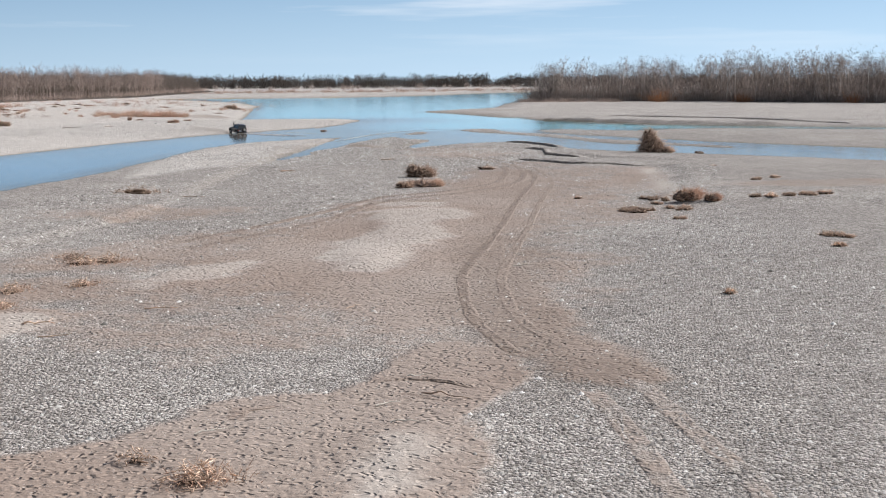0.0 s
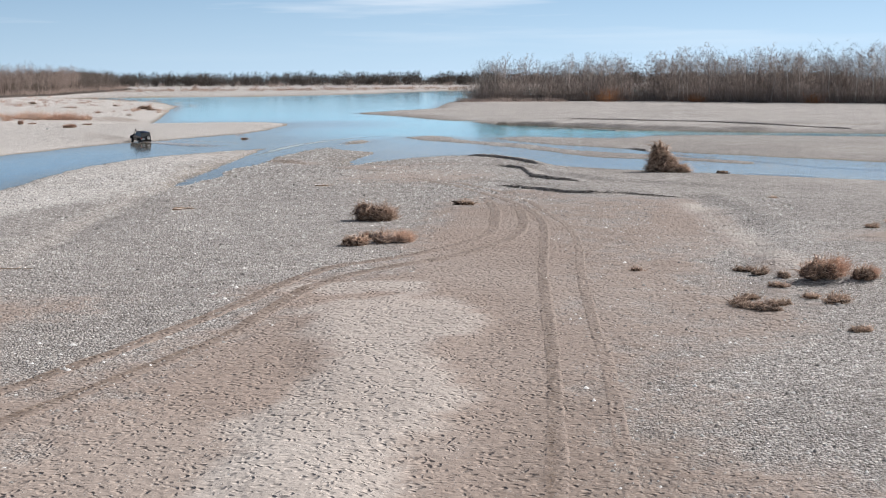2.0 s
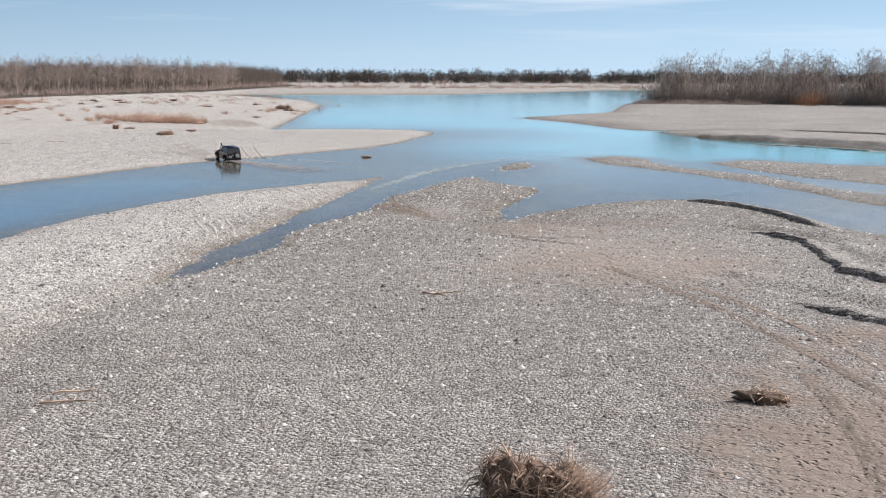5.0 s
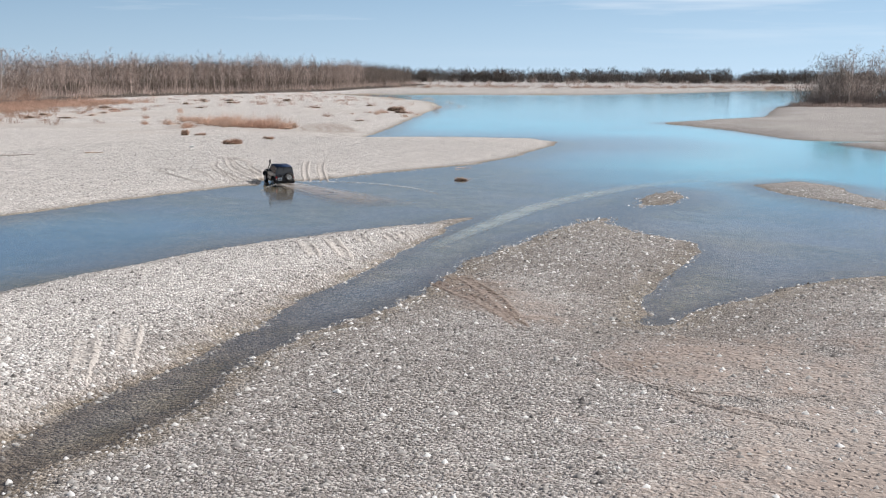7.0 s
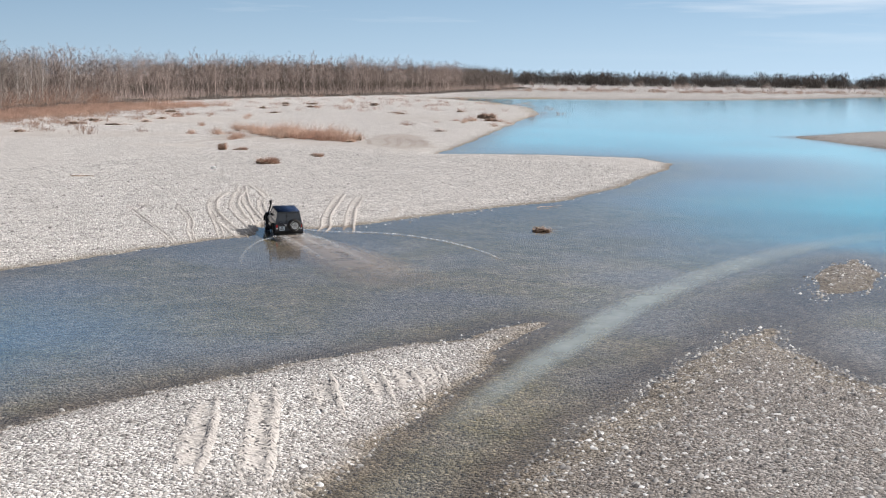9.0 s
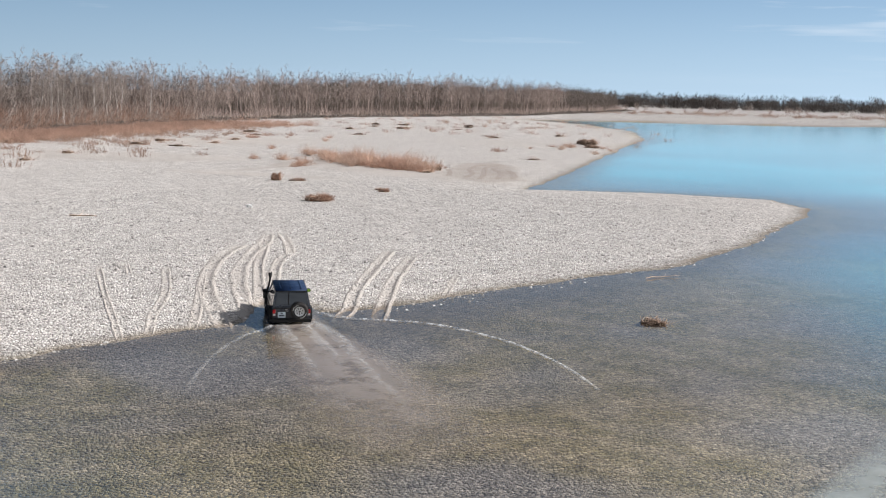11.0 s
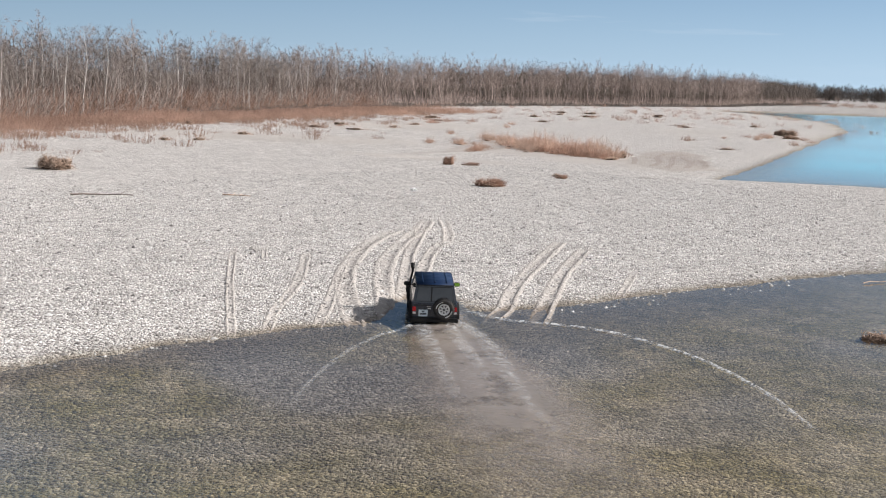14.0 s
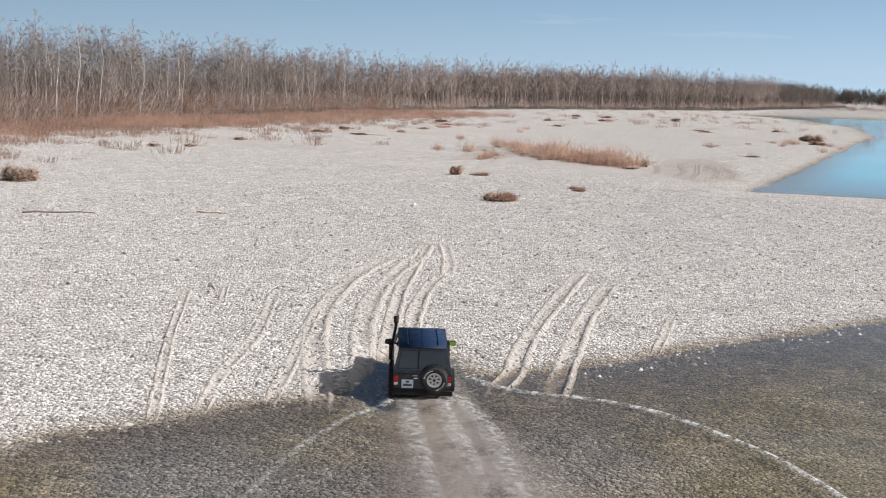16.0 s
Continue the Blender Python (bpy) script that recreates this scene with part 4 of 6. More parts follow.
TREE_KINDS = [grow_tree(40 + k, h, s) for k, (h, s) in enumerate(((16, 1.0), (18, 0.95), (14.5, 1.15), (19, 1.0), (17, 0.85), (13, 1.2), (20, 0.9)))]
THIN_KINDS = [grow_tree(80 + k, h, s, 10, 5, 6, 0.028) for k, (h, s) in enumerate(((16, 1.0), (18, 0.9), (14, 1.1), (20, 0.95)))]


def near_tree(kind, x, y, size, turn, label):
    t = empty("tree", put_on(x, y, turn))
    t.scale = (size, size, size)
    for name, me in zip(("trunk", "crown"), TREE_MESH[kind]):
        o = new(name, me)
        o.parent = t
    return tagged(t, label, "tree", "bare poplars along the wood's edge")


def rise_left(x, y):
    return 1.0 + 0.18 * float(smooth(480, 720, y))


def rise_right(x, y):
    return 0.98 + 0.06 * float(smooth(-45, 110, x))


def joined_woods(name, places, kinds, mat, label, sizes=(0.8, 1.15), seed=1, rise=None):
    """Many trees or shrubs as one mesh."""
    rng = np.random.RandomState(seed)
    arrays = []
    for made in kinds:
        v, f, k = [], [], 0
        for s in made:
            v += s.v
            f += [tuple(i + k for i in t) for t in s.f]
            k += len(s.v)
        arrays.append((np.array(v), np.array(f)))
    vs, fs, base = [], [], 0
    zs = ground_z([p[0] for p in places], [p[1] for p in places])
    for (x, y, *_), z in zip(places, zs):
        v, f = arrays[rng.randint(len(arrays))]
        a, s = rng.uniform(0, 6.28), rng.uniform(*sizes) * (rise(x, y) if rise else 1)
        c, d = math.cos(a) * s, math.sin(a) * s
        vs.append(np.stack([v[:, 0] * c - v[:, 1] * d + x, v[:, 0] * d + v[:, 1] * c + y, v[:, 2] * s * rng.uniform(0.88, 1.12) + z], -1))
        fs.append(f + base)
        base += len(v)
    ob = new(name, tri_mesh(name, np.concatenate(vs), np.concatenate(fs), mat))
    return tagged(ob, label, "woods", kind="stuff")


def grow_shrub(seed, height, stems, width, blade=0.03):
    rnd = random.Random(seed)
    s = Sticks()
    for _ in range(stems):
        a = Vector((rnd.gauss(0, width * 0.35), rnd.gauss(0, width * 0.35), -0.1))
        d = aim(rnd, (a.x * 0.25, a.y * 0.25, 1), 0.22)
        h = height * rnd.uniform(0.55, 1.1)
        b = a + d * h
        s.spike(a, b, blade)
        for _ in range(5):
            c = a.lerp(b, rnd.uniform(0.25, 0.95))
            s.blade(c, c + aim(rnd, d, 0.4) * h * rnd.uniform(0.2, 0.42), blade * 0.9, rnd)
    return (s,)


def dense_tree(seed, height, blades=64, width=0.085):
    """A tree deep in the wood: a few thin stems below, a round haze of twigs above."""
    rnd = random.Random(seed)
    s = Sticks()
    for k in range(10):
        a = Vector((rnd.gauss(0, 1.1), rnd.gauss(0, 1.1), rnd.uniform(-0.02, 0.3) * height))
        s.blade(a, a + aim(rnd, (0, 0, 1), 0.09) * height * rnd.uniform(0.2, 0.42), width * 0.8, rnd)
    for k in range(blades):
        c, d = in_crown(rnd, height, height * 0.2)
        if k % 4 == 0:
            c.z *= 0.6
        s.blade(c - aim(rnd, (d.x, d.y, 0.6), 0.55) * rnd.uniform(1.2, 2.4), c, width * 0.62, rnd)
    for _ in range(14):
        a = Vector((rnd.gauss(0, 1.5), rnd.gauss(0, 1.5), rnd.uniform(-0.02, 0.38) * height))
        s.blade(a, a + aim(rnd, (0, 0, 1), 0.4) * rnd.uniform(1.2, 3.0), width * 0.8, rnd)
    return (s,)


TREE_MESH = [(t.mesh("trunk", MAT_BARK), c.mesh("crown", MAT_TWIG)) for t, c in TREE_KINDS]
rw = random.Random(5)
EDGE_LEFT, EDGE_RIGHT = WOOD_LEFT[:11], [(-44, 560), (-20, 570)] + WOOD_RIGHT[3:10]
left_spots = sorted(scatter_edge([(-190, 215)] + EDGE_LEFT, 1, 1.15, 45, rw), key=lambda p: math.hypot(p[0] + 38, p[1] - 195) + p[2] * 3)
right_spots = scatter_edge(EDGE_RIGHT, 1, 1.9, 45, rw)
dry = inside_by(BAR_RIGHT, np.array([p[0] for p in right_spots]), np.array([p[1] for p in right_spots])) > 4
right_spots = sorted((p for p, ok in zip(right_spots, dry) if ok), key=lambda p: p[2])
for k, (x, y, d) in enumerate(left_spots[:190]):
    near_tree(rw.randrange(7), x, y, rw.uniform(0.72, 1.02) * (0.86 + 0.16 * float(smooth(290, 400, y))), rw.uniform(0, 360), "bare pale-barked poplar at the edge of the wood")
for k, (x, y, d) in enumerate(right_spots[:100]):
    near_tree(rw.randrange(7), x, y, rw.uniform(0.98, 1.24) * rise_right(x, y), rw.uniform(0, 360), "tall bare poplar on the wooded river bank")
DENSE = [dense_tree(300 + k, h) for k, h in enumerate((15, 17, 18.5, 16))]
joined_woods("poplar_wood", left_spots[190:800], THIN_KINDS, MAT_TWIG_FAR, "bare winter poplar wood behind the gravel bank", (0.78, 1.0), 2, rise_left)
joined_woods("poplar_wood", right_spots[100:480], THIN_KINDS, MAT_TWIG_BROWN, "dense bare poplar wood along the river", (0.98, 1.28), 3, rise_right)
deep_left = [p for p in scatter_edge([(-190, 215)] + EDGE_LEFT, 1, 2.0, 40, rw, 1e9)]
deep_right = scatter_edge(EDGE_RIGHT, 1, 3.3, 45, rw)
dry = inside_by(BAR_RIGHT, np.array([p[0] for p in deep_right]), np.array([p[1] for p in deep_right])) > 5
# left depths: the same bare trees, with the wood's inner shade painted in
joined_woods("deep_wood", [(x - 8, y, d) for x, y, d in deep_left if y < 430], DENSE, MAT_WOOD_SHADE, "dense depth of the bare wood, its inner shade put into the colour", (0.70, 0.98), 14, rise_left)
joined_woods("deep_wood", [(x - 8, y, d) for x, y, d in deep_left if y >= 430], DENSE, MAT_WOOD_SHADE, "dense depth of the far wood, its inner shade put into the colour", (0.70, 0.98), 19, rise_left)
joined_woods("deep_wood", [(x, y + 5, d) for (x, y, d), ok in zip(deep_right, dry) if ok], DENSE, MAT_TWIG_BROWN, "dense brown depth of the bare wood", (0.92, 1.22), 15, rise_right)
LOW_WOOD = [grow_shrub(140 + k, h, 13, 2.8, 0.045) for k, h in enumerate((3.2, 4.5, 2.4, 5.5))]
SHRUBS = [grow_shrub(120 + k, h, 40, 4.4, 0.024) for k, h in enumerate((3.4, 4.6, 2.6, 5.4))]
spots = scatter_edge([(-175, 205), (-186, 250)] + EDGE_LEFT[:5], 1, 5.0, 30, rw)
joined_woods("russet_thicket", spots, SHRUBS, MAT_SHRUB, "thicket of bare russet shrubs before the wood", (0.5, 1.3), 4)
joined_woods("undergrowth", scatter_edge([(-186, 235)] + EDGE_LEFT[:5], 1, 2.6, 26, rw), LOW_WOOD, MAT_TWIG, "tall brown undergrowth among the poplars", (0.9, 1.7), 21)
joined_woods("undergrowth", scatter_edge(EDGE_LEFT[4:], 1, 0.8, 18, rw), LOW_WOOD, MAT_TWIG_FAR, "low bare undergrowth at the foot of the wood", (0.6, 1.3), 5)
joined_woods("undergrowth", scatter_edge(EDGE_RIGHT, 1, 2.2, 16, rw), LOW_WOOD, MAT_TWIG_BROWN, "brown bare undergrowth on the wooded bank", (0.7, 1.9), 6)
joined_woods("undergrowth", scatter_edge(EDGE_RIGHT[:7], 1, 2.6, 30, rw), LOW_WOOD, MAT_TWIG_BROWN, "tall brown undergrowth within the wood", (1.2, 2.3), 16)
joined_woods("withered_shrubs", [(12.5, 545), (11, 548), (47, 541), (46, 540), (48, 540), (10, 546), (88, 510), (89, 512)], SHRUBS, MAT_ORANGE, "shrubs with withered orange leaves", (1.0, 1.5), 7)

# far wood on the horizon
FAR_EDGE = [(-1150, 1500), (-640, 1640), (-300, 1850), (0, 2000), (400, 2050)]


def far_crown(seed, height, width):
    """A far tree: a loose round crown of fine upright clumps."""
    rnd = random.Random(seed)
    s = Sticks()
    for _ in range(110):
        a = Vector((rnd.gauss(0, 1), rnd.gauss(0, 1), rnd.gauss(0, 1))).normalized() * rnd.random() ** 0.4
        c = Vector((a.x * width, a.y * width, height * (0.46 + 0.44 * a.z)))
        s.blade(c, c + aim(rnd, (a.x * 0.5, a.y * 0.5, 1), 0.3) * rnd.uniform(2, 4.5), 0.42, rnd)
    return (s,)


FAR_KINDS = [far_crown(160 + k, h, w) for k, (h, w) in enumerate(((22, 8), (26, 10), (19, 9), (24, 8)))]
joined_woods("far_wood", scatter_edge(FAR_EDGE, 1, 0.95, 60, rw, 9000), FAR_KINDS, MAT_TWIG_DARK, "dark wood on the horizon beyond the river", (0.5, 1.0), 8)
joined_woods("far_wood", scatter_edge([(-620, 1180), (-420, 1290), (-200, 1400), (100, 1480)], 1, 0.35, 40, rw), FAR_KINDS, MAT_TWIG_FAR, "low brown scrub on the far shore", (0.16, 0.42), 9)


# ---- driftwood and dry plants ----
def clod(rx, ry, rz, seed):
    bm = bmesh.new()
    bmesh.ops.create_icosphere(bm, subdivisions=3, radius=1)
    for v in bm.verts:
        k = 0.86 + 0.7 * noise.noise(v.co * 2.0 + Vector((seed, 0, 0))) + 0.55 * noise.noise(v.co * 6 + Vector((0, seed, 0)))
        v.co = Vector((v.co.x * rx * k, v.co.y * ry * k, max(v.co.z * rz * k + rz * 0.35, -0.1)))
    return bm


def brush_pile(name, x, y, w, d, h, label, category, sticks=160, seed=1, turn=0.0, straw=0, soil=0.6, group=""):
    """A stranded heap: root soil, tangled sticks, and dry stalks."""
    rnd = random.Random(seed)
    base = empty(name, put_on(x, y, turn))
    if soil:
        part("root_soil", clod(w * 0.42 * soil * 1.4, d * 0.42 * soil * 1.4, h * 0.5 * soil * 1.3, seed), MAT_CLOD, base, "dark earthy root mass", True)
    s = Sticks()
    for _ in range(sticks):
        u, v = max(-0.46, min(0.46, rnd.gauss(0, 0.26))), max(-0.46, min(0.46, rnd.gauss(0, 0.26)))
        top = h * max(0.05, 1 - (u * u + v * v) * 2.6) * rnd.uniform(0.75, 1.05)
        ln = rnd.uniform(0.12, 0.42) * min(w, 2.2) * 0.6
        a = Vector((u * w, v * d, max(0.03, top * rnd.random() ** 0.5)))
        way = Vector((rnd.gauss(0, 1) - u, rnd.gauss(0, 1) - v, rnd.gauss(0.0, 0.6))).normalized()
        b = a + way * ln
        b.z = max(b.z, 0.02)
        m = (a + b) / 2 + Vector((rnd.gauss(0, 0.08), rnd.gauss(0, 0.08), rnd.gauss(0.03, 0.08))) * ln
        r = rnd.choice((0.008, 0.012, 0.016, 0.026))
        s.stick(a, m, r, r * 0.8)
        s.spike(m, b, r * 0.8)
    o = tagged(new("brushwood", s.mesh("brushwood", MAT_DRIFT)), kind="stuff")
    o.parent = base
    if straw:
        g = Sticks()
        for _ in range(straw):
            a = Vector((rnd.gauss(0.12, 0.28) * w, rnd.gauss(0, 0.3) * d, 0.02))
            g.blade(a, a + aim(rnd, (a.x * 0.3, a.y * 0.3, 0.8), 0.6) * h * rnd.uniform(0.25, 0.7), 0.016, rnd)
        o = tagged(new("stalk_clump", g.mesh("stalk_clump", MAT_STRAW)), kind="stuff")
        o.parent = base
        o["label"] = "straw-coloured dry stalks"
    return tagged(base, label, category, group)


def branch(name, x, y, length, turn, r, mat, label, seed=1, category="branch", lift=0.0):
    """A lone stick with a few side shoots."""
    rnd = random.Random(seed)
    s = Sticks()
    p, w = Vector((-length / 2, 0, r)), Vector((1, 0, 0))
    for i in range(5):
        q = p + aim(rnd, w, 0.12) * length / 5
        q.z = r + abs(rnd.gauss(0, 0.04))
        s.stick(p, q, r * (1 - i * 0.14), r * (0.86 - i * 0.14), 6)
        if i in (1, 2, 3):
            s.spike(q, q + aim(rnd, (0.6, rnd.choice((-1, 1)), 0.35), 0.2) * length * 0.25, r * 0.45)
        p = q
    o = new(name, s.mesh(name, mat))
    o.matrix_world = put_on(x, y, turn, lift)
    return tagged(o, label, category)


brush_pile("driftwood_heap", 23.4, 162.8, 1.6, 0.9, 0.5, "small dark driftwood heap at the water's edge", "driftwood", 50, 32, 20, 0, 0.7)
def torn_clump(name, x, y, w, d, h, turn, seed, straw, label, sticks=420, category="bush", group="", detail=3, torn=1.0, soil=None, lobes=None, stalks=None, drape=0.0, tall=1.0, thick=1.0):
    """A torn-out bush on its side: broken lumps of roots and earth, lost in a tangle of bowed dry stems."""
    rnd = random.Random(seed)
    base = empty(name, put_on(x, y, turn))
    if not lobes:
        lobes = [(0.0, 0.0, 0.62, 0.7, 0.8)]
        for k in range(5):
            ang = 6.28 * (k + rnd.random() * 0.7) / 5
            lobes.append((0.3 * math.cos(ang), 0.28 * math.sin(ang), rnd.uniform(0.25, 0.5), rnd.uniform(0.3, 0.5), rnd.uniform(0.4, 1.05)))
    tops = []
    for k, (lx, ly, lw, ld, lh) in enumerate(lobes):
        bm = bmesh.new()
        bmesh.ops.create_icosphere(bm, subdivisions=detail, radius=1)
        for v in bm.verts:
            f = 0.78 + torn * (0.34 * noise.noise(v.co * 2.1 + Vector((seed, k, 0))) + 0.32 * noise.noise(v.co * 5 + Vector((k, seed, 0))))
            flat = 1 - 0.42 * max(v.co.z, 0) if drape else 1
            v.co = Vector((lx * w + v.co.x * lw * w * 0.5 * f * flat, ly * d + v.co.y * ld * d * 0.5 * f * flat, max(lh * h * (0.4 + 0.56 * v.co.z * f), -0.08)))
        bm.normal_update()
        tops += [(v.co.copy(), v.normal.copy()) for v in bm.verts if v.co.z > 0.03]
        part("root_lump", bm, soil or MAT_TORN, base, "" if soil else "dark earthy lump of roots", True)
    s, g = Sticks(), Sticks()
    for _ in range(sticks):
        p, nrm = rnd.choice(tops)
        side = Vector((rnd.gauss(0, 1), rnd.gauss(0, 1), rnd.gauss(0.1, 0.7) - drape)).normalized()
        ln = rnd.uniform(0.12, 0.5) * min(2.4, max(w * 0.6, 0.6))
        side = (side - nrm * side.dot(nrm) * 0.75).normalized()
        mid = p + (side + nrm * rnd.uniform(0.1, 0.8)).normalized() * ln * 0.5
        end = mid + (side + nrm * rnd.uniform(-0.5, 0.5) + Vector((0, 0, -0.15))).normalized() * ln * 0.6
        mid.z, end.z = max(mid.z, 0.02), max(end.z, 0.01)
        r = thick * rnd.choice((0.008, 0.011, 0.016, 0.026))
        s.stick(p - nrm * 0.05, mid, r, r * 0.75)
        s.spike(mid, end, r * 0.75)
    o = tagged(new("brushwood", s.mesh("brushwood", MAT_DRIFT)), kind="stuff")
    o.parent = base
    for _ in range(straw):
        p, nrm = rnd.choice(tops)
        if p.x < 0.08 * w and rnd.random() < 0.8:
            continue
        p = p + Vector((rnd.gauss(0.06, 0.08) * w, rnd.gauss(0, 0.1) * d, 0))
        g.blade(p * 0.95, p + (aim(rnd, (0.4, 0.05, 0.7), 0.5) + nrm * 0.4) * rnd.uniform(0.12, 0.5) * tall * min(1.3, max(h, 0.5)), 0.009, rnd)
    o = tagged(new("stalk_clump", g.mesh("stalk_clump", stalks or MAT_STRAW)), kind="stuff")
    o.parent = base
    o["label"] = "straw-coloured dry stems"
    return tagged(base, label, category, group)


MAT_RUSSET = simple("russet_stalks", (0.55, 0.355, 0.265), (0.38, 0.225, 0.16), 0.95, 1.5, by_object=0.25, thru=0.45)
MAT_SANDY = simple("sandy_hump", (0.40, 0.305, 0.25), (0.28, 0.20, 0.16), 1.0, 3.0, bump=0.06)
MAT_RUSTY = simple("russet_roots", (0.36, 0.20, 0.13), (0.18, 0.10, 0.07), 1.0, 6.0, bump=0.1)
MAT_TORN = simple("torn_roots", (0.30, 0.20, 0.14), (0.055, 0.034, 0.025), 1.0, 4.0, bump=0.12)
TREE_LUMPS = [(-0.16, 0, 0.28, 0.5, 0.98), (-0.04, 0.1, 0.3, 0.5, 0.92), (-0.02, -0.1, 0.55, 0.6, 0.62), (0.14, 0, 0.4, 0.6, 0.5), (0.3, 0, 0.36, 0.5, 0.26), (-0.27, 0, 0.34, 0.5, 0.42), (0.42, 0, 0.16, 0.3, 0.13), (-0.24, -0.1, 0.16, 0.25, 0.86), (0.05, 0, 0.16, 0.3, 0.8), (-0.1, 0.05, 0.12, 0.2, 1.08)]
torn_clump("uprooted_tree", 17.6, 162.2, 4.6, 3.0, 3.3, 0, 31, 1600, "tall heap of uprooted roots and driftwood on gravel", 1900, "driftwood", torn=1.5, lobes=TREE_LUMPS, drape=0.25, thick=1.9)
BUSH_LUMPS = [(-0.24, 0, 0.46, 0.9, 0.95), (0.0, 0.05, 0.5, 0.8, 0.92), (0.24, 0, 0.44, 0.8, 0.85), (-0.36, 0.1, 0.25, 0.6, 1.0), (0.1, -0.25, 0.5, 0.5, 0.5), (0.36, -0.1, 0.3, 0.6, 0.6)]
torn_clump("uprooted_bush", -3.3, 115.0, 2.6, 1.6, 1.2, 6, 33, 1500, "uprooted bush with dark soil and russet stalks", 1300, torn=1.3, lobes=BUSH_LUMPS)
torn_clump("dry_bush", -2.0, 102.7, 1.7, 1.1, 0.62, 18, 34, 500, "broken dry bush of dark roots on a sandy hump", 500, torn=1.5, group="dry bushes on the sandy hump")
torn_clump("dry_bush", -0.2, 103.9, 2.2, 1.3, 0.7, 20, 39, 4200, "russet dry bush with upright straw stalks", 300, torn=1.4, soil=MAT_SANDY, group="dry bushes on the sandy hump", tall=1.3)
torn_clump("dry_bush", -1.4, 105.2, 1.5, 0.6, 0.4, 170, 41, 300, "low dark clump of dry roots", 320, torn=1.4, group="dry bushes on the sandy hump")
branch("bleached_branch", -1.3, 103.9, 1.5, 70, 0.035, MAT_BLEACHED, "bleached bare branch leaning on a dry bush", 5)
brush_pile("driftwood_heap", 1.5, 125.6, 1.9, 1.2, 0.45, "low dark driftwood heap on gravel", "driftwood", 70, 35, 0, 20, 0.7)
brush_pile("driftwood_heap", -21.0, 91.0, 3.6, 2.2, 0.75, "russet driftwood and dry stalks on gravel", "driftwood", 120, 36, 10, 160, 0.5)
for k, (x, y, w, h) in enumerate(((-8.3, 57.2, 2.4, 0.4), (-7.2, 58, 2.2, 0.4), (-5.0, 50.9, 1.4, 0.35), (-7.2, 48.8, 1.8, 0.45), (-5.6, 45.2, 1.6, 0.4), (-9.6, 59, 2.0, 0.3))):
    brush_pile("stranded_brush", x, y, w, w * 0.7, h, "stranded russet brush and stalks in silt", "driftwood", 80, 50 + k, 30 * k, 170, 0.4, group="stranded brush")
torn_clump("uprooted_bush", 21.6, 93.0, 2.3, 1.4, 1.0, 10, 60, 2600, "russet dry bush torn out and stranded on gravel", 500, stalks=MAT_RUSSET)
torn_clump("uprooted_bush", 23.4, 92.8, 1.5, 1.0, 0.75, 40, 61, 1200, "small russet dry bush stranded on gravel", 300, stalks=MAT_RUSSET)
for k, (x, y, w, h) in enumerate(((18.5, 96.2, 1.2, 0.4), (19.1, 95.0, 1.0, 0.55), (20.0, 93.6, 0.8, 0.6), (17.4, 86.6, 1.5, 0.4), (18.2, 85.8, 1.5, 0.45), (18.9, 86.9, 1.1, 0.3), (17.9, 88.6, 1.2, 0.3), (21.3, 87.8, 1.6, 0.45), (20.4, 88.6, 0.8, 0.3),
                                  (19.4, 91.0, 1.0, 0.3), (21.1, 81.7, 0.8, 0.2), (26.6, 95.6, 1.0, 0.35), (27.8, 95.9, 1.4, 0.35), (29.2, 96.6, 1.2, 0.4), (30.6, 97.4, 1.5, 0.4), (32, 98.4, 1.3, 0.45), (27.7, 112, 1.3, 0.3), (29.4, 114.6, 1.2, 0.3),
                                  (29.6, 74.2, 1.6, 0.45), (30.4, 73.6, 0.9, 0.35), (29.5, 69.4, 0.8, 0.3), (24.4, 132, 1.0, 0.25), (23.2, 53.8, 0.5, 0.15))):
    torn_clump("driftwood_heap", x, y, w, w * 0.75, h * 0.55, 37 * k, 70 + k, 160, "dark driftwood and dry roots on gravel", 260, "driftwood", "driftwood along the scarp", 2, 1.4, MAT_CLOD)
brush_pile("stranded_brush", 10.5, 26.3, 1.7, 1.3, 0.4, "dark stranded brush with straw stalks", "driftwood", 160, 90, 40, 260, 0.4)
brush_pile("stranded_brush", 8.6, 27.4, 0.9, 0.7, 0.4, "small dark clump of twigs on silt", "driftwood", 70, 91, 0, 0, 0.3)
brush_pile("stranded_brush", 13.3, 95.6, 0.7, 0.6, 0.3, "small dry clump on silt", "driftwood", 40, 92, 0, 40, 0.6)
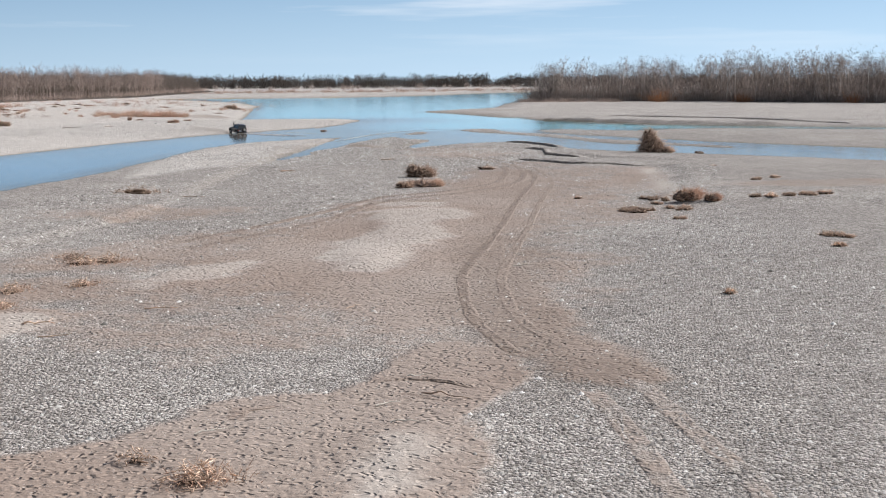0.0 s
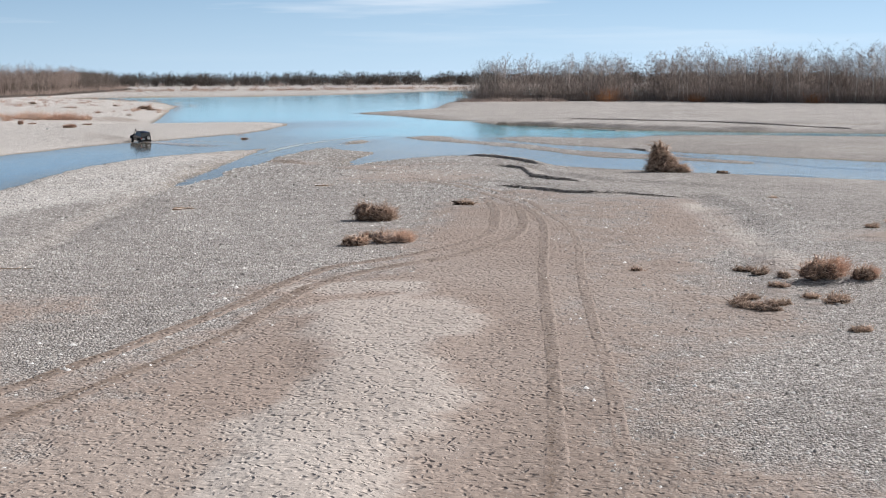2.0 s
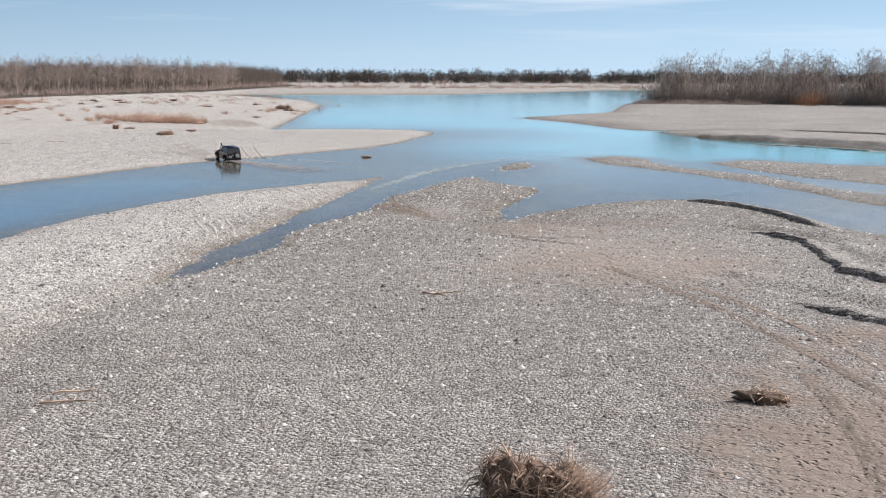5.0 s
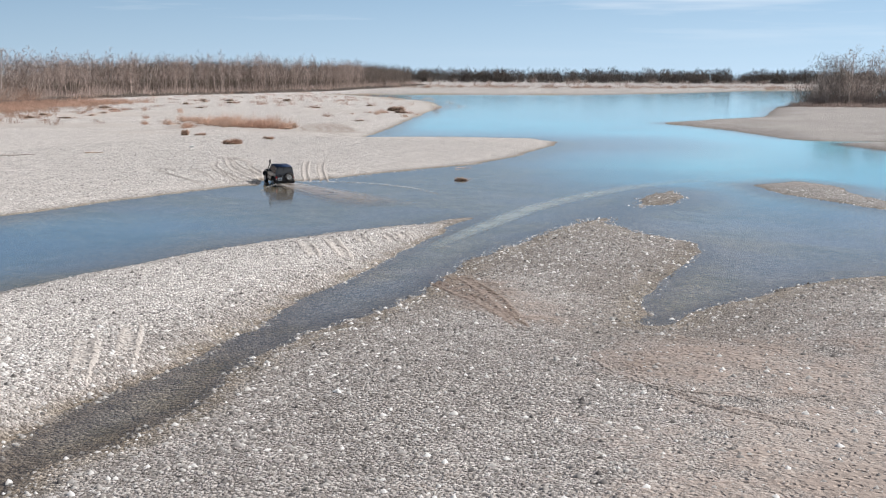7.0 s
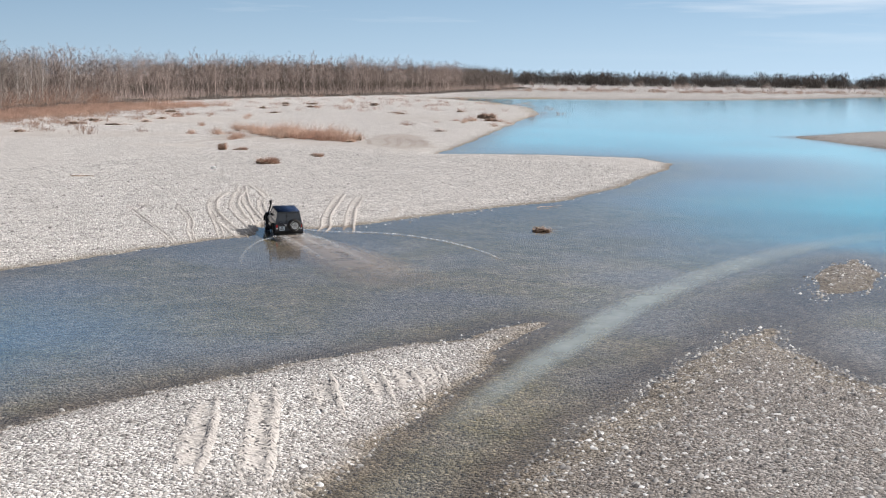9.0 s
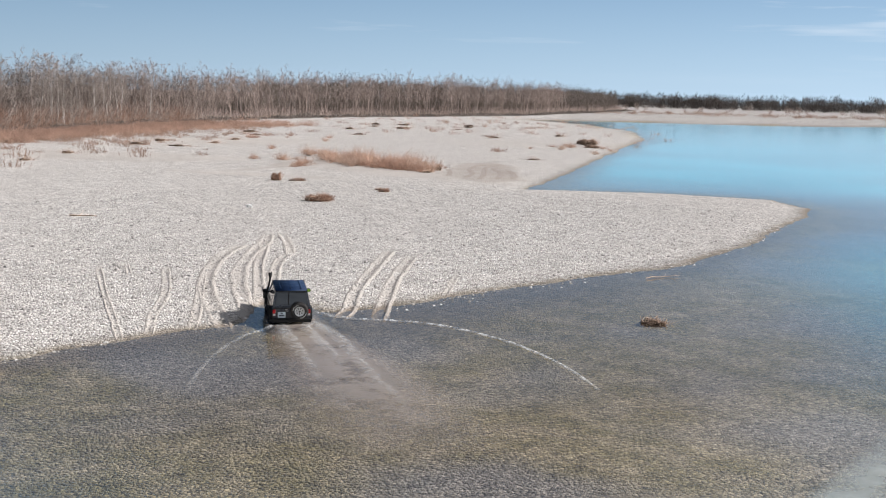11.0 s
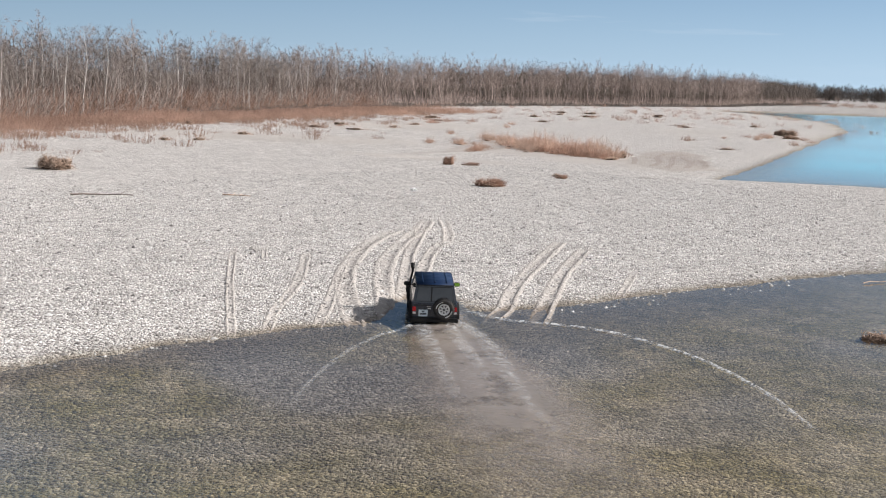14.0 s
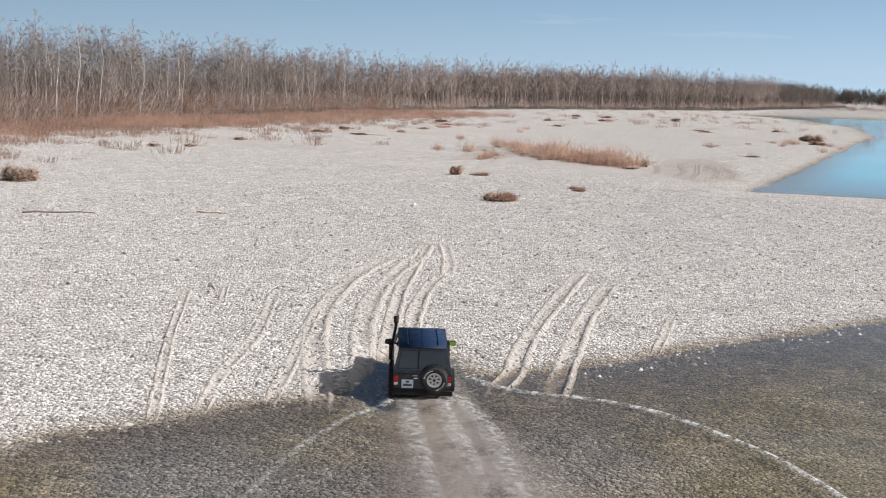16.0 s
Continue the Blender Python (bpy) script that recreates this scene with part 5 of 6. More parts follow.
for k, (x, y, ln, turn, r, mat) in enumerate(((9.5, 30, 1.0, 40, 0.03, MAT_BLEACHED), (13.2, 33.6, 0.8, 40, 0.03, MAT_BLEACHED), (14.2, 31.6, 0.9, 15, 0.025, MAT_BLEACHED), (13.3, 36.9, 0.7, 25, 0.025, MAT_BLEACHED), (-17, 92.2, 2.2, 0, 0.03, MAT_DRIFT), (-2.2, 42.2, 1.2, 10, 0.04, MAT_DRIFT), (0.9, 46.2, 1.4, 5, 0.03, MAT_DRIFT),
                                             (14.6, 34.7, 1.6, -20, 0.03, MAT_DRIFT), (8.3, 48, 0.8, 60, 0.02, MAT_DRIFT), (-0.5, 40.3, 1.2, 10, 0.03, MAT_DRIFT), (-12.6, 139.6, 1.6, -30, 0.05, MAT_DRIFT),
                                             (-17.9, 119.4, 1.6, 25, 0.05, MAT_DRIFT), (-18.4, 120.6, 1.3, 35, 0.04, MAT_DRIFT), (-12.2, 140.2, 1.2, 40, 0.04, MAT_DRIFT), (13.6, 60, 1.0, 25, 0.025, MAT_BLEACHED))):
    branch("stick", x, y, ln, turn, r, mat, "bleached driftwood stick on sand" if mat is MAT_BLEACHED else "dark driftwood stick on gravel", 100 + k)
torn_clump("sunken_branch", -47.5, 231.4, 1.5, 0.8, 0.5, 20, 7, 120, "brown driftwood branch stranded in shallow water", 160, "branch")
branch("floating_branch", -52.4, 245.5, 2.6, 60, 0.03, MAT_DRIFT, "thin dark branch in shallow water", 8, lift=0.1)
torn_clump("log_pile", -123.8, 244.6, 3.6, 2.2, 1.35, 20, 95, 60, "tangled brown driftwood logs on white gravel", 1500, "driftwood")
branch("log", -102.6, 235, 4.2, 55, 0.08, MAT_TWIG, "long brown driftwood log on white gravel", 9, "log")
branch("stick", -98, 243, 2.2, 20, 0.05, MAT_DRIFT, "dark driftwood stick on gravel", 10)

# clumps on the pale bar: heaps of drift and tufts of dry stalks
for k, (x, y, w, h) in enumerate(((-97.4, 281.8, 1.1, 0.4), (-175.5, 334.3, 5.0, 0.7), (-191, 346, 3.4, 1.0), (-165.9, 301.6, 2.8, 0.9), (-156, 285.7, 2.4, 0.8),
                                  (-157, 281.2, 2.2, 0.8), (-195, 314.8, 2.4, 1.2), (-253, 507, 4, 1.4), (-244.6, 511, 6, 1.3), (-177, 447, 4, 0.6), (-213, 492, 4, 0.6), (-239, 486, 4, 0.9), (-224, 480, 6, 1.2), (-232, 531, 6, 1.2), (-171, 439, 3.5, 0.8), (-169, 470, 3, 1), (-133, 412, 5, 1.6), (-117, 354, 3, 0.6),
                                  (-223, 476, 5, 1.3), (-226, 455, 5, 1.2), (-224, 517, 6, 1.2), (-218, 403, 6, 1.4), (-184, 333, 4, 1.0), (-198, 420, 4, 0.9), (-205, 390, 4, 0.8), (-190, 366, 3, 0.9), (-181, 350, 3, 0.8))):
    brush_pile("stranded_brush", x, y, w, w * 0.7, h, "stranded brush and dry stalks on white gravel", "driftwood", 50, 130 + k, 25 * k, 150, 0.5, group="stranded brush")
torn_clump("dry_bush", -94.2, 267.2, 2.6, 1.5, 0.62, 25, 151, 4200, "low russet dry bush lying on white gravel", 420, group="dry bushes on the white bar", stalks=MAT_RUSSET, soil=MAT_RUSTY, tall=1.5)
torn_clump("dry_bush", -112.9, 284.3, 1.3, 1.0, 0.95, 30, 152, 300, "dark russet root clump on white gravel", 500, group="dry bushes on the white bar", stalks=MAT_RUSSET, soil=MAT_RUSTY)
torn_clump("dry_bush", -111.2, 285.6, 1.8, 0.9, 0.3, 40, 154, 1600, "flat russet dry stalks on white gravel", 120, group="dry bushes on the white bar", stalks=MAT_RUSSET, soil=MAT_SANDY)
torn_clump("dry_bush", -96.0, 280.5, 1.2, 0.8, 0.35, 10, 155, 900, "small russet dry bush on white gravel", 120, group="dry bushes on the white bar", stalks=MAT_RUSSET, soil=MAT_RUSTY)
for k, (x, y, w, h) in enumerate(((-113, 312.6, 1.3, 0.5), (-120.6, 314.6, 1.2, 0.5), (-109.6, 310.6, 1.8, 0.4), (-116.5, 321, 1.2, 0.9), (-127, 319.5, 1.4, 0.6), (-111, 315.5, 0.8, 1.0))):
    torn_clump("root_clump", x, y, w, w * 0.6, h, 40 * k, 160 + k, 500, "dark earthy roots among dry stalks", 260, "driftwood", "root clumps in the strip of stalks", 2, 1.4, MAT_CLOD)
torn_clump("dry_bush", -140.3, 426, 5.0, 3.0, 1.5, 10, 153, 1500, "wide russet dry bush near the water", 600, group="dry bushes on the white bar", stalks=MAT_RUSSET)
white = new("white_boulder", bpy.data.meshes.new("white_boulder"))
lump = clod(0.26, 0.22, 0.24, 17)
lump.to_mesh(white.data)
white.data.materials.append(simple("chalk_white", (0.82, 0.81, 0.79), (0.70, 0.69, 0.67), 0.8, 5.0, bump=0.03))
white.matrix_world = put_on(-94.2, 257.7, 20)
tagged(white, "lone chalk-white boulder on pale gravel", "stone")
rg = random.Random(8)


def straw_tuft(h, w, seed, mat):
    rnd = random.Random(seed)
    g = Sticks()
    for _ in range(170):
        a = Vector((rnd.gauss(0, 0.36) * w, rnd.gauss(0, 0.36) * w, abs(rnd.gauss(0, 0.22)) * h - 0.02))
        g.blade(a, a + aim(rnd, (a.x * 0.3, a.y * 0.3, 0.6), 0.6) * h * rnd.uniform(0.25, 0.8), 0.021, rnd)
    return g.mesh("stalk_clump", mat)


TUFTS = [straw_tuft(h, w, 200 + k, MAT_RUSSET if k % 2 else MAT_STRAW) for k, (h, w) in enumerate(((1.5, 1.6), (1.1, 2.0), (1.9, 1.4), (0.8, 1.4), (1.3, 1.2), (1.6, 1.8)))]


mound = clod(0.35, 0.35, 0.08, 3)
ROOT_MOUND = bpy.data.meshes.new("root_mound")
mound.to_mesh(ROOT_MOUND)
ROOT_MOUND.materials.append(MAT_CLOD)


def tuft(x, y, size, label, group):
    o = new("dry_tuft", ROOT_MOUND)
    stalks = tagged(new("stalk_clump", rg.choice(TUFTS)), kind="stuff")
    stalks.parent = o
    o.matrix_world = put_on(x, y, rg.uniform(0, 360))
    o.scale = (size,) * 3
    tagged(o, label, "dry bush", group)


STRAW_LINE = bend([(-145, 335), (-137, 329), (-128, 321.5), (-120, 317), (-112, 313)], 1.6)
for p in STRAW_LINE:
    thick = 0.25 + 0.75 * float(smooth(-140, -128, p.x))
    for _ in range(rg.randrange(5, 12) if thick > 0.6 else 3):
        tuft(p.x + rg.gauss(0, 1.3), p.y + rg.gauss(0, 2.4) * thick, (0.35 + 1.25 * rg.random() ** 1.7) * (0.55 + 0.45 * thick), "russet dry stalks on a strip of sand", "strip of dry stalks")
for x, y, size in ((-161.6, 342.8, 0.6), (-160.4, 341.4, 0.5), (-142.6, 315.6, 0.6), (-141.4, 314.2, 0.5), (-138.4, 316.9, 1.0), (-137.6, 316.2, 0.9), (-143.9, 330.1, 1.1), (-143.2, 329.4, 0.9), (-129, 308.6, 0.6), (-128.2, 308, 0.8), (-127.6, 307, 0.6),
                   (-127.4, 305.6, 0.5), (-129.6, 310.4, 0.7), (-130.4, 311.8, 0.8), (-194.7, 377.1, 0.8), (-195, 376.2, 0.7), (-131.4, 313.4, 0.7), (-137, 318.4, 0.5)):
    tuft(x, y, size, "tuft of dry stalks on pale gravel", "scattered dry tufts")
for cx, cy, sx, sy, k in ((-135, 410, 3, 4, 8), (-126, 398, 6, 12, 6), (-205, 375, 14, 20, 20)):
    for _ in range(k):
        tuft(cx + rg.gauss(0, sx), cy + rg.gauss(0, sy), rg.uniform(0.4, 0.9), "tuft of dry stalks on pale gravel", "scattered dry tufts")
LOW = [grow_shrub(230 + k, h, 30, 1.8, 0.02) for k, h in enumerate((0.6, 0.9, 1.2))]
belt = []
for k in range(2400):
    t = rw.random() ** 1.3
    cx, cy, off = -178 - 88 * t, 258 + 194 * t, rw.expovariate(1 / 12) - 14
    belt.append((cx + off * 0.9 + rw.gauss(0, 3), cy - off * 0.42 + rw.gauss(0, 7), 0))
joined_woods("dry_scrub", belt, LOW, MAT_SHRUB, "belt of low russet dry scrub before the wood", (0.4, 1.35), 10)
BELT_LINE = bend([(-160, 262), (-172, 281), (-186, 300), (-196, 318), (-209, 348), (-220, 388), (-238, 436), (-252, 472)], 1.0)
belt = []
for k in range(95):
    p, back = rw.choice(BELT_LINE), 4 + rw.expovariate(1 / 16)
    for _ in range(rw.randrange(5, 15)):
        belt.append((p.x - back * 0.9 + rw.gauss(0, 2.4), p.y + back * 0.35 + rw.gauss(0, 4.5), 0))
joined_woods("dry_scrub", belt, SHRUBS, MAT_SHRUB, "clumps of russet dry scrub before the wood", (0.16, 0.46), 22)
spots = [(-250 + rw.gauss(0, 60), 560 + rw.uniform(-130, 160), 0) for _ in range(260)]
joined_woods("dry_scrub", spots, LOW, MAT_SHRUB, "scattered low dry scrub on the far gravel", (0.6, 1.4), 11)
spots = [(-420 + 420 * rw.random(), 0, 0) for _ in range(300)]
spots = [(x, 900 + (x + 420) * 0.9 + rw.uniform(0, 260), 0) for x, _, _ in spots]
joined_woods("dry_scrub", spots, LOW, MAT_SHRUB, "brown scrub on the far shore", (1.2, 3.0), 12)
joined_woods("bank_scrub", [(-52 + 46 * rw.random(), 551 + rw.uniform(-3, 22), 0) for _ in range(160)], LOW, MAT_TWIG_FAR, "dark scrub and roots on the eroded bank", (0.8, 2.0), 13)
DRIFT = [grow_shrub(260 + k, h, 44, 4.0, 0.09) for k, h in enumerate((0.7, 1.1, 1.6))]
joined_woods("bank_scrub", scatter_edge(EDGE_LEFT[2:10], -1, 0.55, 6, rw), DRIFT, MAT_TWIG_DARK, "dark drift logs and roots along the foot of the wood", (0.5, 1.3), 18)
joined_woods("bank_scrub", scatter_edge(EDGE_RIGHT[3:], -1, 0.9, 5, rw), LOW, MAT_TWIG_DARK, "dark roots and drift along the foot of the wood", (0.6, 1.3), 17)


# ---- the off-road car ----
def paint_mat(name, color, rough=0.35, coat=0.4, dust=0.25):
    m, n, l, b = material(name, rough, 0.0, color)
    pos = n.new("ShaderNodeTexCoord").outputs["Object"]
    t = noise_tex(n, l, pos, 3.5, 6, 0.65)
    l.new(mixer(n, l, calc(n, l, "MULTIPLY", ramp(n, l, t, (0.4, 0.0), (0.8, 1.0)), dust), color, (0.20, 0.17, 0.14)), b.inputs["Base Color"])
    b.inputs["Coat Weight"].default_value = coat
    b.inputs["Specular IOR Level"].default_value = 0.5 if rough < 0.4 else 0.2
    l.new(ramp(n, l, t, (0.3, rough * 0.8), (0.8, min(1.0, rough * 1.6))), b.inputs["Roughness"])
    return m


MAT_PAINT = paint_mat("dark_blue_paint", (0.010, 0.015, 0.026), 0.3, 0.4, 0.1)
MAT_ROOF = paint_mat("roof_paint", (0.006, 0.018, 0.050), 0.42, 0.08, 0.03)
MAT_TRIM = paint_mat("black_plastic", (0.012, 0.012, 0.013), 0.6, 0.0, 0.15)
MAT_GLASS = paint_mat("tinted_glass", (0.022, 0.024, 0.028), 0.08, 0.2, 0.05)
MAT_TYRE = paint_mat("tyre_rubber", (0.018, 0.018, 0.019), 0.85, 0.0, 0.4)
MAT_RIM, *_ = material("pale_metal_rim", 0.4, 0.6, (0.62, 0.62, 0.61))
MAT_DARKHUB, *_ = material("dark_hub", 0.6, 0.2, (0.03, 0.03, 0.03))
MAT_LETTER, *_ = material("tyre_lettering", 0.8, 0.0, (0.75, 0.75, 0.73))
MAT_RED, *_ = material("red_lens", 0.2, 0.0, (0.42, 0.015, 0.02))
MAT_CLEAR, *_ = material("clear_lens", 0.15, 0.0, (0.55, 0.5, 0.5))
MAT_PLATE, *_ = material("plate_white", 0.5, 0.0, (0.55, 0.62, 0.66))
MAT_INK, *_ = material("plate_ink", 0.6, 0.0, (0.05, 0.06, 0.08))
# flat green that stands in for a reflection in the right mirror
MAT_GREEN_REFLECTION, *_ = material("green_reflection", 0.5, 0.0, (0.30, 0.55, 0.06))
MAT_STEEL, *_ = material("steel", 0.45, 0.8, (0.35, 0.35, 0.36))


def box(size, at, bevel=0.02, turn=(0, 0, 0), segments=2):
    bm = bmesh.new()
    bmesh.ops.create_cube(bm, size=1, matrix=pose(*at, *turn) @ Matrix.Diagonal((*size, 1)))
    if bevel:
        bmesh.ops.bevel(bm, geom=bm.edges[:], offset=bevel, segments=segments, affect="EDGES")
    return bm


def extruded(profile, half, bevel=0.03, inset_top=None):
    """A side outline (y, z) drawn out to both sides."""
    bm = bmesh.new()
    a = [bm.verts.new((-half, y, z)) for y, z in profile]
    b = [bm.verts.new((half, y, z)) for y, z in profile]
    bm.faces.new(a)
    bm.faces.new(b[::-1])
    n = len(a)
    for i in range(n):
        j = (i + 1) % n
        bm.faces.new((a[j], a[i], b[i], b[j]))
    bmesh.ops.recalc_face_normals(bm, faces=bm.faces[:])
    if bevel:
        bmesh.ops.bevel(bm, geom=bm.edges[:], offset=bevel, segments=2, affect="EDGES")
    return bm


def lathe(profile, sides=40):
    """A ring turned about the x axis from (x, radius) points."""
    bm = bmesh.new()
    rows = [[bm.verts.new((x, r * math.cos(2 * math.pi * k / sides), r * math.sin(2 * math.pi * k / sides))) for k in range(sides)] for x, r in profile]
    for a, b in zip(rows, rows[1:]):
        for k in range(sides):
            j = (k + 1) % sides
            bm.faces.new((a[k], a[j], b[j], b[k]))
    bmesh.ops.recalc_face_normals(bm, faces=bm.faces[:])
    return bm


def quad_panel(corners, u0, u1, v0, v1, thick=0.012, proud=0.004):
    """A slim panel lying on a four-cornered face: corners run round from low left."""
    c = [Vector(p) for p in corners]
    nrm = (c[1] - c[0]).cross(c[3] - c[0]).normalized()
    at = lambda u, v: c[0].lerp(c[1], u).lerp(c[3].lerp(c[2], u), v)
    bm = bmesh.new()
    ring = [at(u0, v0), at(u1, v0), at(u1, v1), at(u0, v1)]
    top = [bm.verts.new(p + nrm * proud) for p in ring]
    low = [bm.verts.new(p - nrm * thick) for p in ring]
    bm.faces.new(top)
    bm.faces.new(low[::-1])
    for i in range(4):
        j = (i + 1) % 4
        bm.faces.new((top[j], top[i], low[i], low[j]))
    bmesh.ops.recalc_face_normals(bm, faces=bm.faces[:])
    bmesh.ops.bevel(bm, geom=bm.edges[:], offset=0.003, segments=1, affect="EDGES")
    return bm


def add_wheel(car, at, name="wheel", turn=0.0, spare=False):
    hub = empty(name, Matrix())
    hub.parent = car
    hub.matrix_local = pose(*at, 0, 0, turn)
    r, w = 0.39, 0.135
    tyre = part("tyre", lathe([(-w * 0.75, 0.215), (-w, 0.26), (-w, 0.33), (-w * 0.86, 0.375), (-w * 0.6, r), (w * 0.6, r), (w * 0.86, 0.375), (w, 0.33), (w, 0.26), (w * 0.75, 0.215)], 48), MAT_TYRE, hub, "black off-road tyre", True)
    bm = bmesh.new()
    for k in range(26):
        a = 2 * math.pi * k / 26
        for side in (-1, 1):
            bmesh.ops.create_cube(bm, size=1, matrix=pose(0, 0, 0, math.degrees(a) + side * 3.5, 0, 0) @ pose(side * 0.062, 0, r) @ Matrix.Diagonal((0.10, 0.045, 0.022, 1)))
    part("tread", bm, MAT_TYRE, tyre)
    part("rim", lathe([(0.085, 0.22), (0.12, 0.218), (0.118, 0.195), (0.075, 0.17), (0.07, 0.155)], 40), MAT_RIM, hub, "pale metal rim", True)
    bm = bmesh.new()
    for k in range(7):
        a = 360 / 7 * k
        bmesh.ops.create_cube(bm, size=1, matrix=pose(0.082, 0, 0, a) @ pose(0, 0, 0.115) @ Matrix.Diagonal((0.02, 0.058, 0.11, 1)))
    bmesh.ops.create_cone(bm, cap_ends=True, segments=24, radius1=0.075, radius2=0.07, depth=0.03, matrix=pose(0.085, 0, 0, 0, 90, 0))
    part("spokes", bm, MAT_RIM, hub, "pale metal spokes")
    bm = bmesh.new()
    bmesh.ops.create_cone(bm, cap_ends=True, segments=32, radius1=0.2, radius2=0.2, depth=0.02, matrix=pose(0.03, 0, 0, 0, 90, 0))
    part("drum", bm, MAT_DARKHUB, hub)
    bm = bmesh.new()
    bmesh.ops.create_cone(bm, cap_ends=True, segments=20, radius1=0.045, radius2=0.038, depth=0.06, matrix=pose(0.11, 0, 0, 0, 90, 0))
    part("hub_cap", bm, MAT_DARKHUB, hub, "dark hub cap")
    if spare:
        bm = bmesh.new()
        for start, count in ((0.25, 9), (3.35, 9)):
            for k in range(count):
                a = start + k * 0.14
                bmesh.ops.create_cube(bm, size=1, matrix=pose(w + 0.002, 0, 0, math.degrees(a)) @ pose(0, 0, 0.296) @ Matrix.Diagonal((0.006, 0.022, 0.034, 1)))
        part("sidewall_bars", bm, MAT_LETTER, tyre, "white raised sidewall marks")
    return hub


def make_car(x, y, z, turn, nose_up):
    car = empty("off_road_car", Matrix())
    lower = [(-2.18, 0.62), (-2.2, 1.12), (-2.14, 1.2), (0.62, 1.2), (0.75, 1.18), (2.0, 1.1), (2.12, 1.02), (2.14, 0.66), (1.98, 0.6), (1.93, 0.78), (1.75, 0.98), (1.35, 0.98),
             (1.1, 0.78), (1.04, 0.52), (-0.86, 0.52), (-0.94, 0.78), (-1.16, 0.98), (-1.6, 0.98), (-1.82, 0.78), (-1.9, 0.6)]
    body = part("body", extruded(lower, 0.84, 0.035), MAT_PAINT, car, "dark blue dusty body")
    # cabin: a tapered box with windows on its faces
    zb, zt = 1.19, 1.86
    b = {(sx, e): Vector((sx * 0.83, yy, zb)) for sx in (-1, 1) for e, yy in (("r", -2.16), ("f", 0.62))}
    t = {(sx, e): Vector((sx * 0.695, yy, zt)) for sx in (-1, 1) for e, yy in (("r", -2.02), ("f", 0.02))}
    bm = bmesh.new()
    v = [bm.verts.new(p) for p in (b[-1, "r"], b[1, "r"], b[1, "f"], b[-1, "f"], t[-1, "r"], t[1, "r"], t[1, "f"], t[-1, "f"])]
    for q in ((3, 2, 1, 0), (4, 5, 6, 7), (0, 1, 5, 4), (1, 2, 6, 5), (2, 3, 7, 6), (3, 0, 4, 7)):
        bm.faces.new([v[i] for i in q])
    bmesh.ops.bevel(bm, geom=bm.edges[:], offset=0.03, segments=2, affect="EDGES")
    part("cabin", bm, MAT_PAINT, car)
    rear = (b[-1, "r"], b[1, "r"], t[1, "r"], t[-1, "r"])
    for u0, u1 in ((0.06, 0.40), (0.43, 0.94)):
        w = part("rear_window", quad_panel(rear, u0, u1, 0.12, 0.88), MAT_GLASS, car, "dark tinted rear window")
        part("window_seal", quad_panel(rear, u0 - 0.012, u1 + 0.012, 0.095, 0.905, 0.01, 0.0015), MAT_TRIM, w)
    part("rear_gap", quad_panel(rear, 0.41, 0.42, 0.02, 0.97, 0.01, 0.001), MAT_TRIM, car)
    left = (b[-1, "f"], b[-1, "r"], t[-1, "r"], t[-1, "f"])
    right = (b[1, "r"], b[1, "f"], t[1, "f"], t[1, "r"])
    for side, spans in ((left, ((0.14, 0.40), (0.43, 0.68), (0.71, 0.95))), (right, ((0.05, 0.29), (0.32, 0.57), (0.60, 0.86)))):
        for u0, u1 in spans:
            part("side_window", quad_panel(side, u0, u1, 0.12, 0.88), MAT_GLASS, car, "dark tinted side window")
    front = (b[1, "f"], b[-1, "f"], t[-1, "f"], t[1, "f"])
    part("windscreen", quad_panel(front, 0.05, 0.95, 0.08, 0.93), MAT_GLASS, car, "sloping windscreen")
    # roof with its ribs
    bm = extruded([(-2.08, 1.85), (-2.02, 1.9), (-1.2, 1.925), (-0.3, 1.915), (0.02, 1.885), (0.06, 1.85)], 0.70, 0.025)
    roof = part("roof", bm, MAT_ROOF, car, "glossy blue roof with pressed ribs", True)
    for xx in (-0.44, 0.0, 0.44):
        part("rib", box((0.035, 1.75, 0.014), (xx, -1.02, 1.925), 0.006, (0.0, 0, 0)), MAT_ROOF, roof)
    for sx in (-1, 1):
        part("gutter", box((0.03, 2.06, 0.03), (sx * 0.70, -1.0, 1.872), 0.01), MAT_TRIM, roof)
    part("rear_gutter", box((1.36, 0.04, 0.03), (0, -2.075, 1.862), 0.01), MAT_TRIM, roof)
    part("bonnet", extruded([(0.66, 1.195), (0.75, 1.225), (1.9, 1.135), (2.06, 1.08), (2.0, 1.05), (0.7, 1.15)], 0.66, 0.02), MAT_PAINT, car)
    # tail: doors, lamps, plate
    for u0, u1 in ((-0.79, -0.155), (-0.135, 0.79)):
        part("tailgate", box((u1 - u0, 0.03, 0.5), ((u0 + u1) / 2, -2.19, 0.92), 0.012), MAT_PAINT, car)
    part("tail_step", box((0.62, 0.012, 0.03), (-0.47, -2.208, 1.13), 0.004), MAT_TRIM, car)
    part("tail_handle", box((0.14, 0.03, 0.035), (-0.22, -2.215, 1.08), 0.008), MAT_STEEL, car)
    part("badge", box((0.12, 0.008, 0.025), (-0.2, -2.209, 1.0), 0.002), MAT_LETTER, car, "pale maker's badge bar")
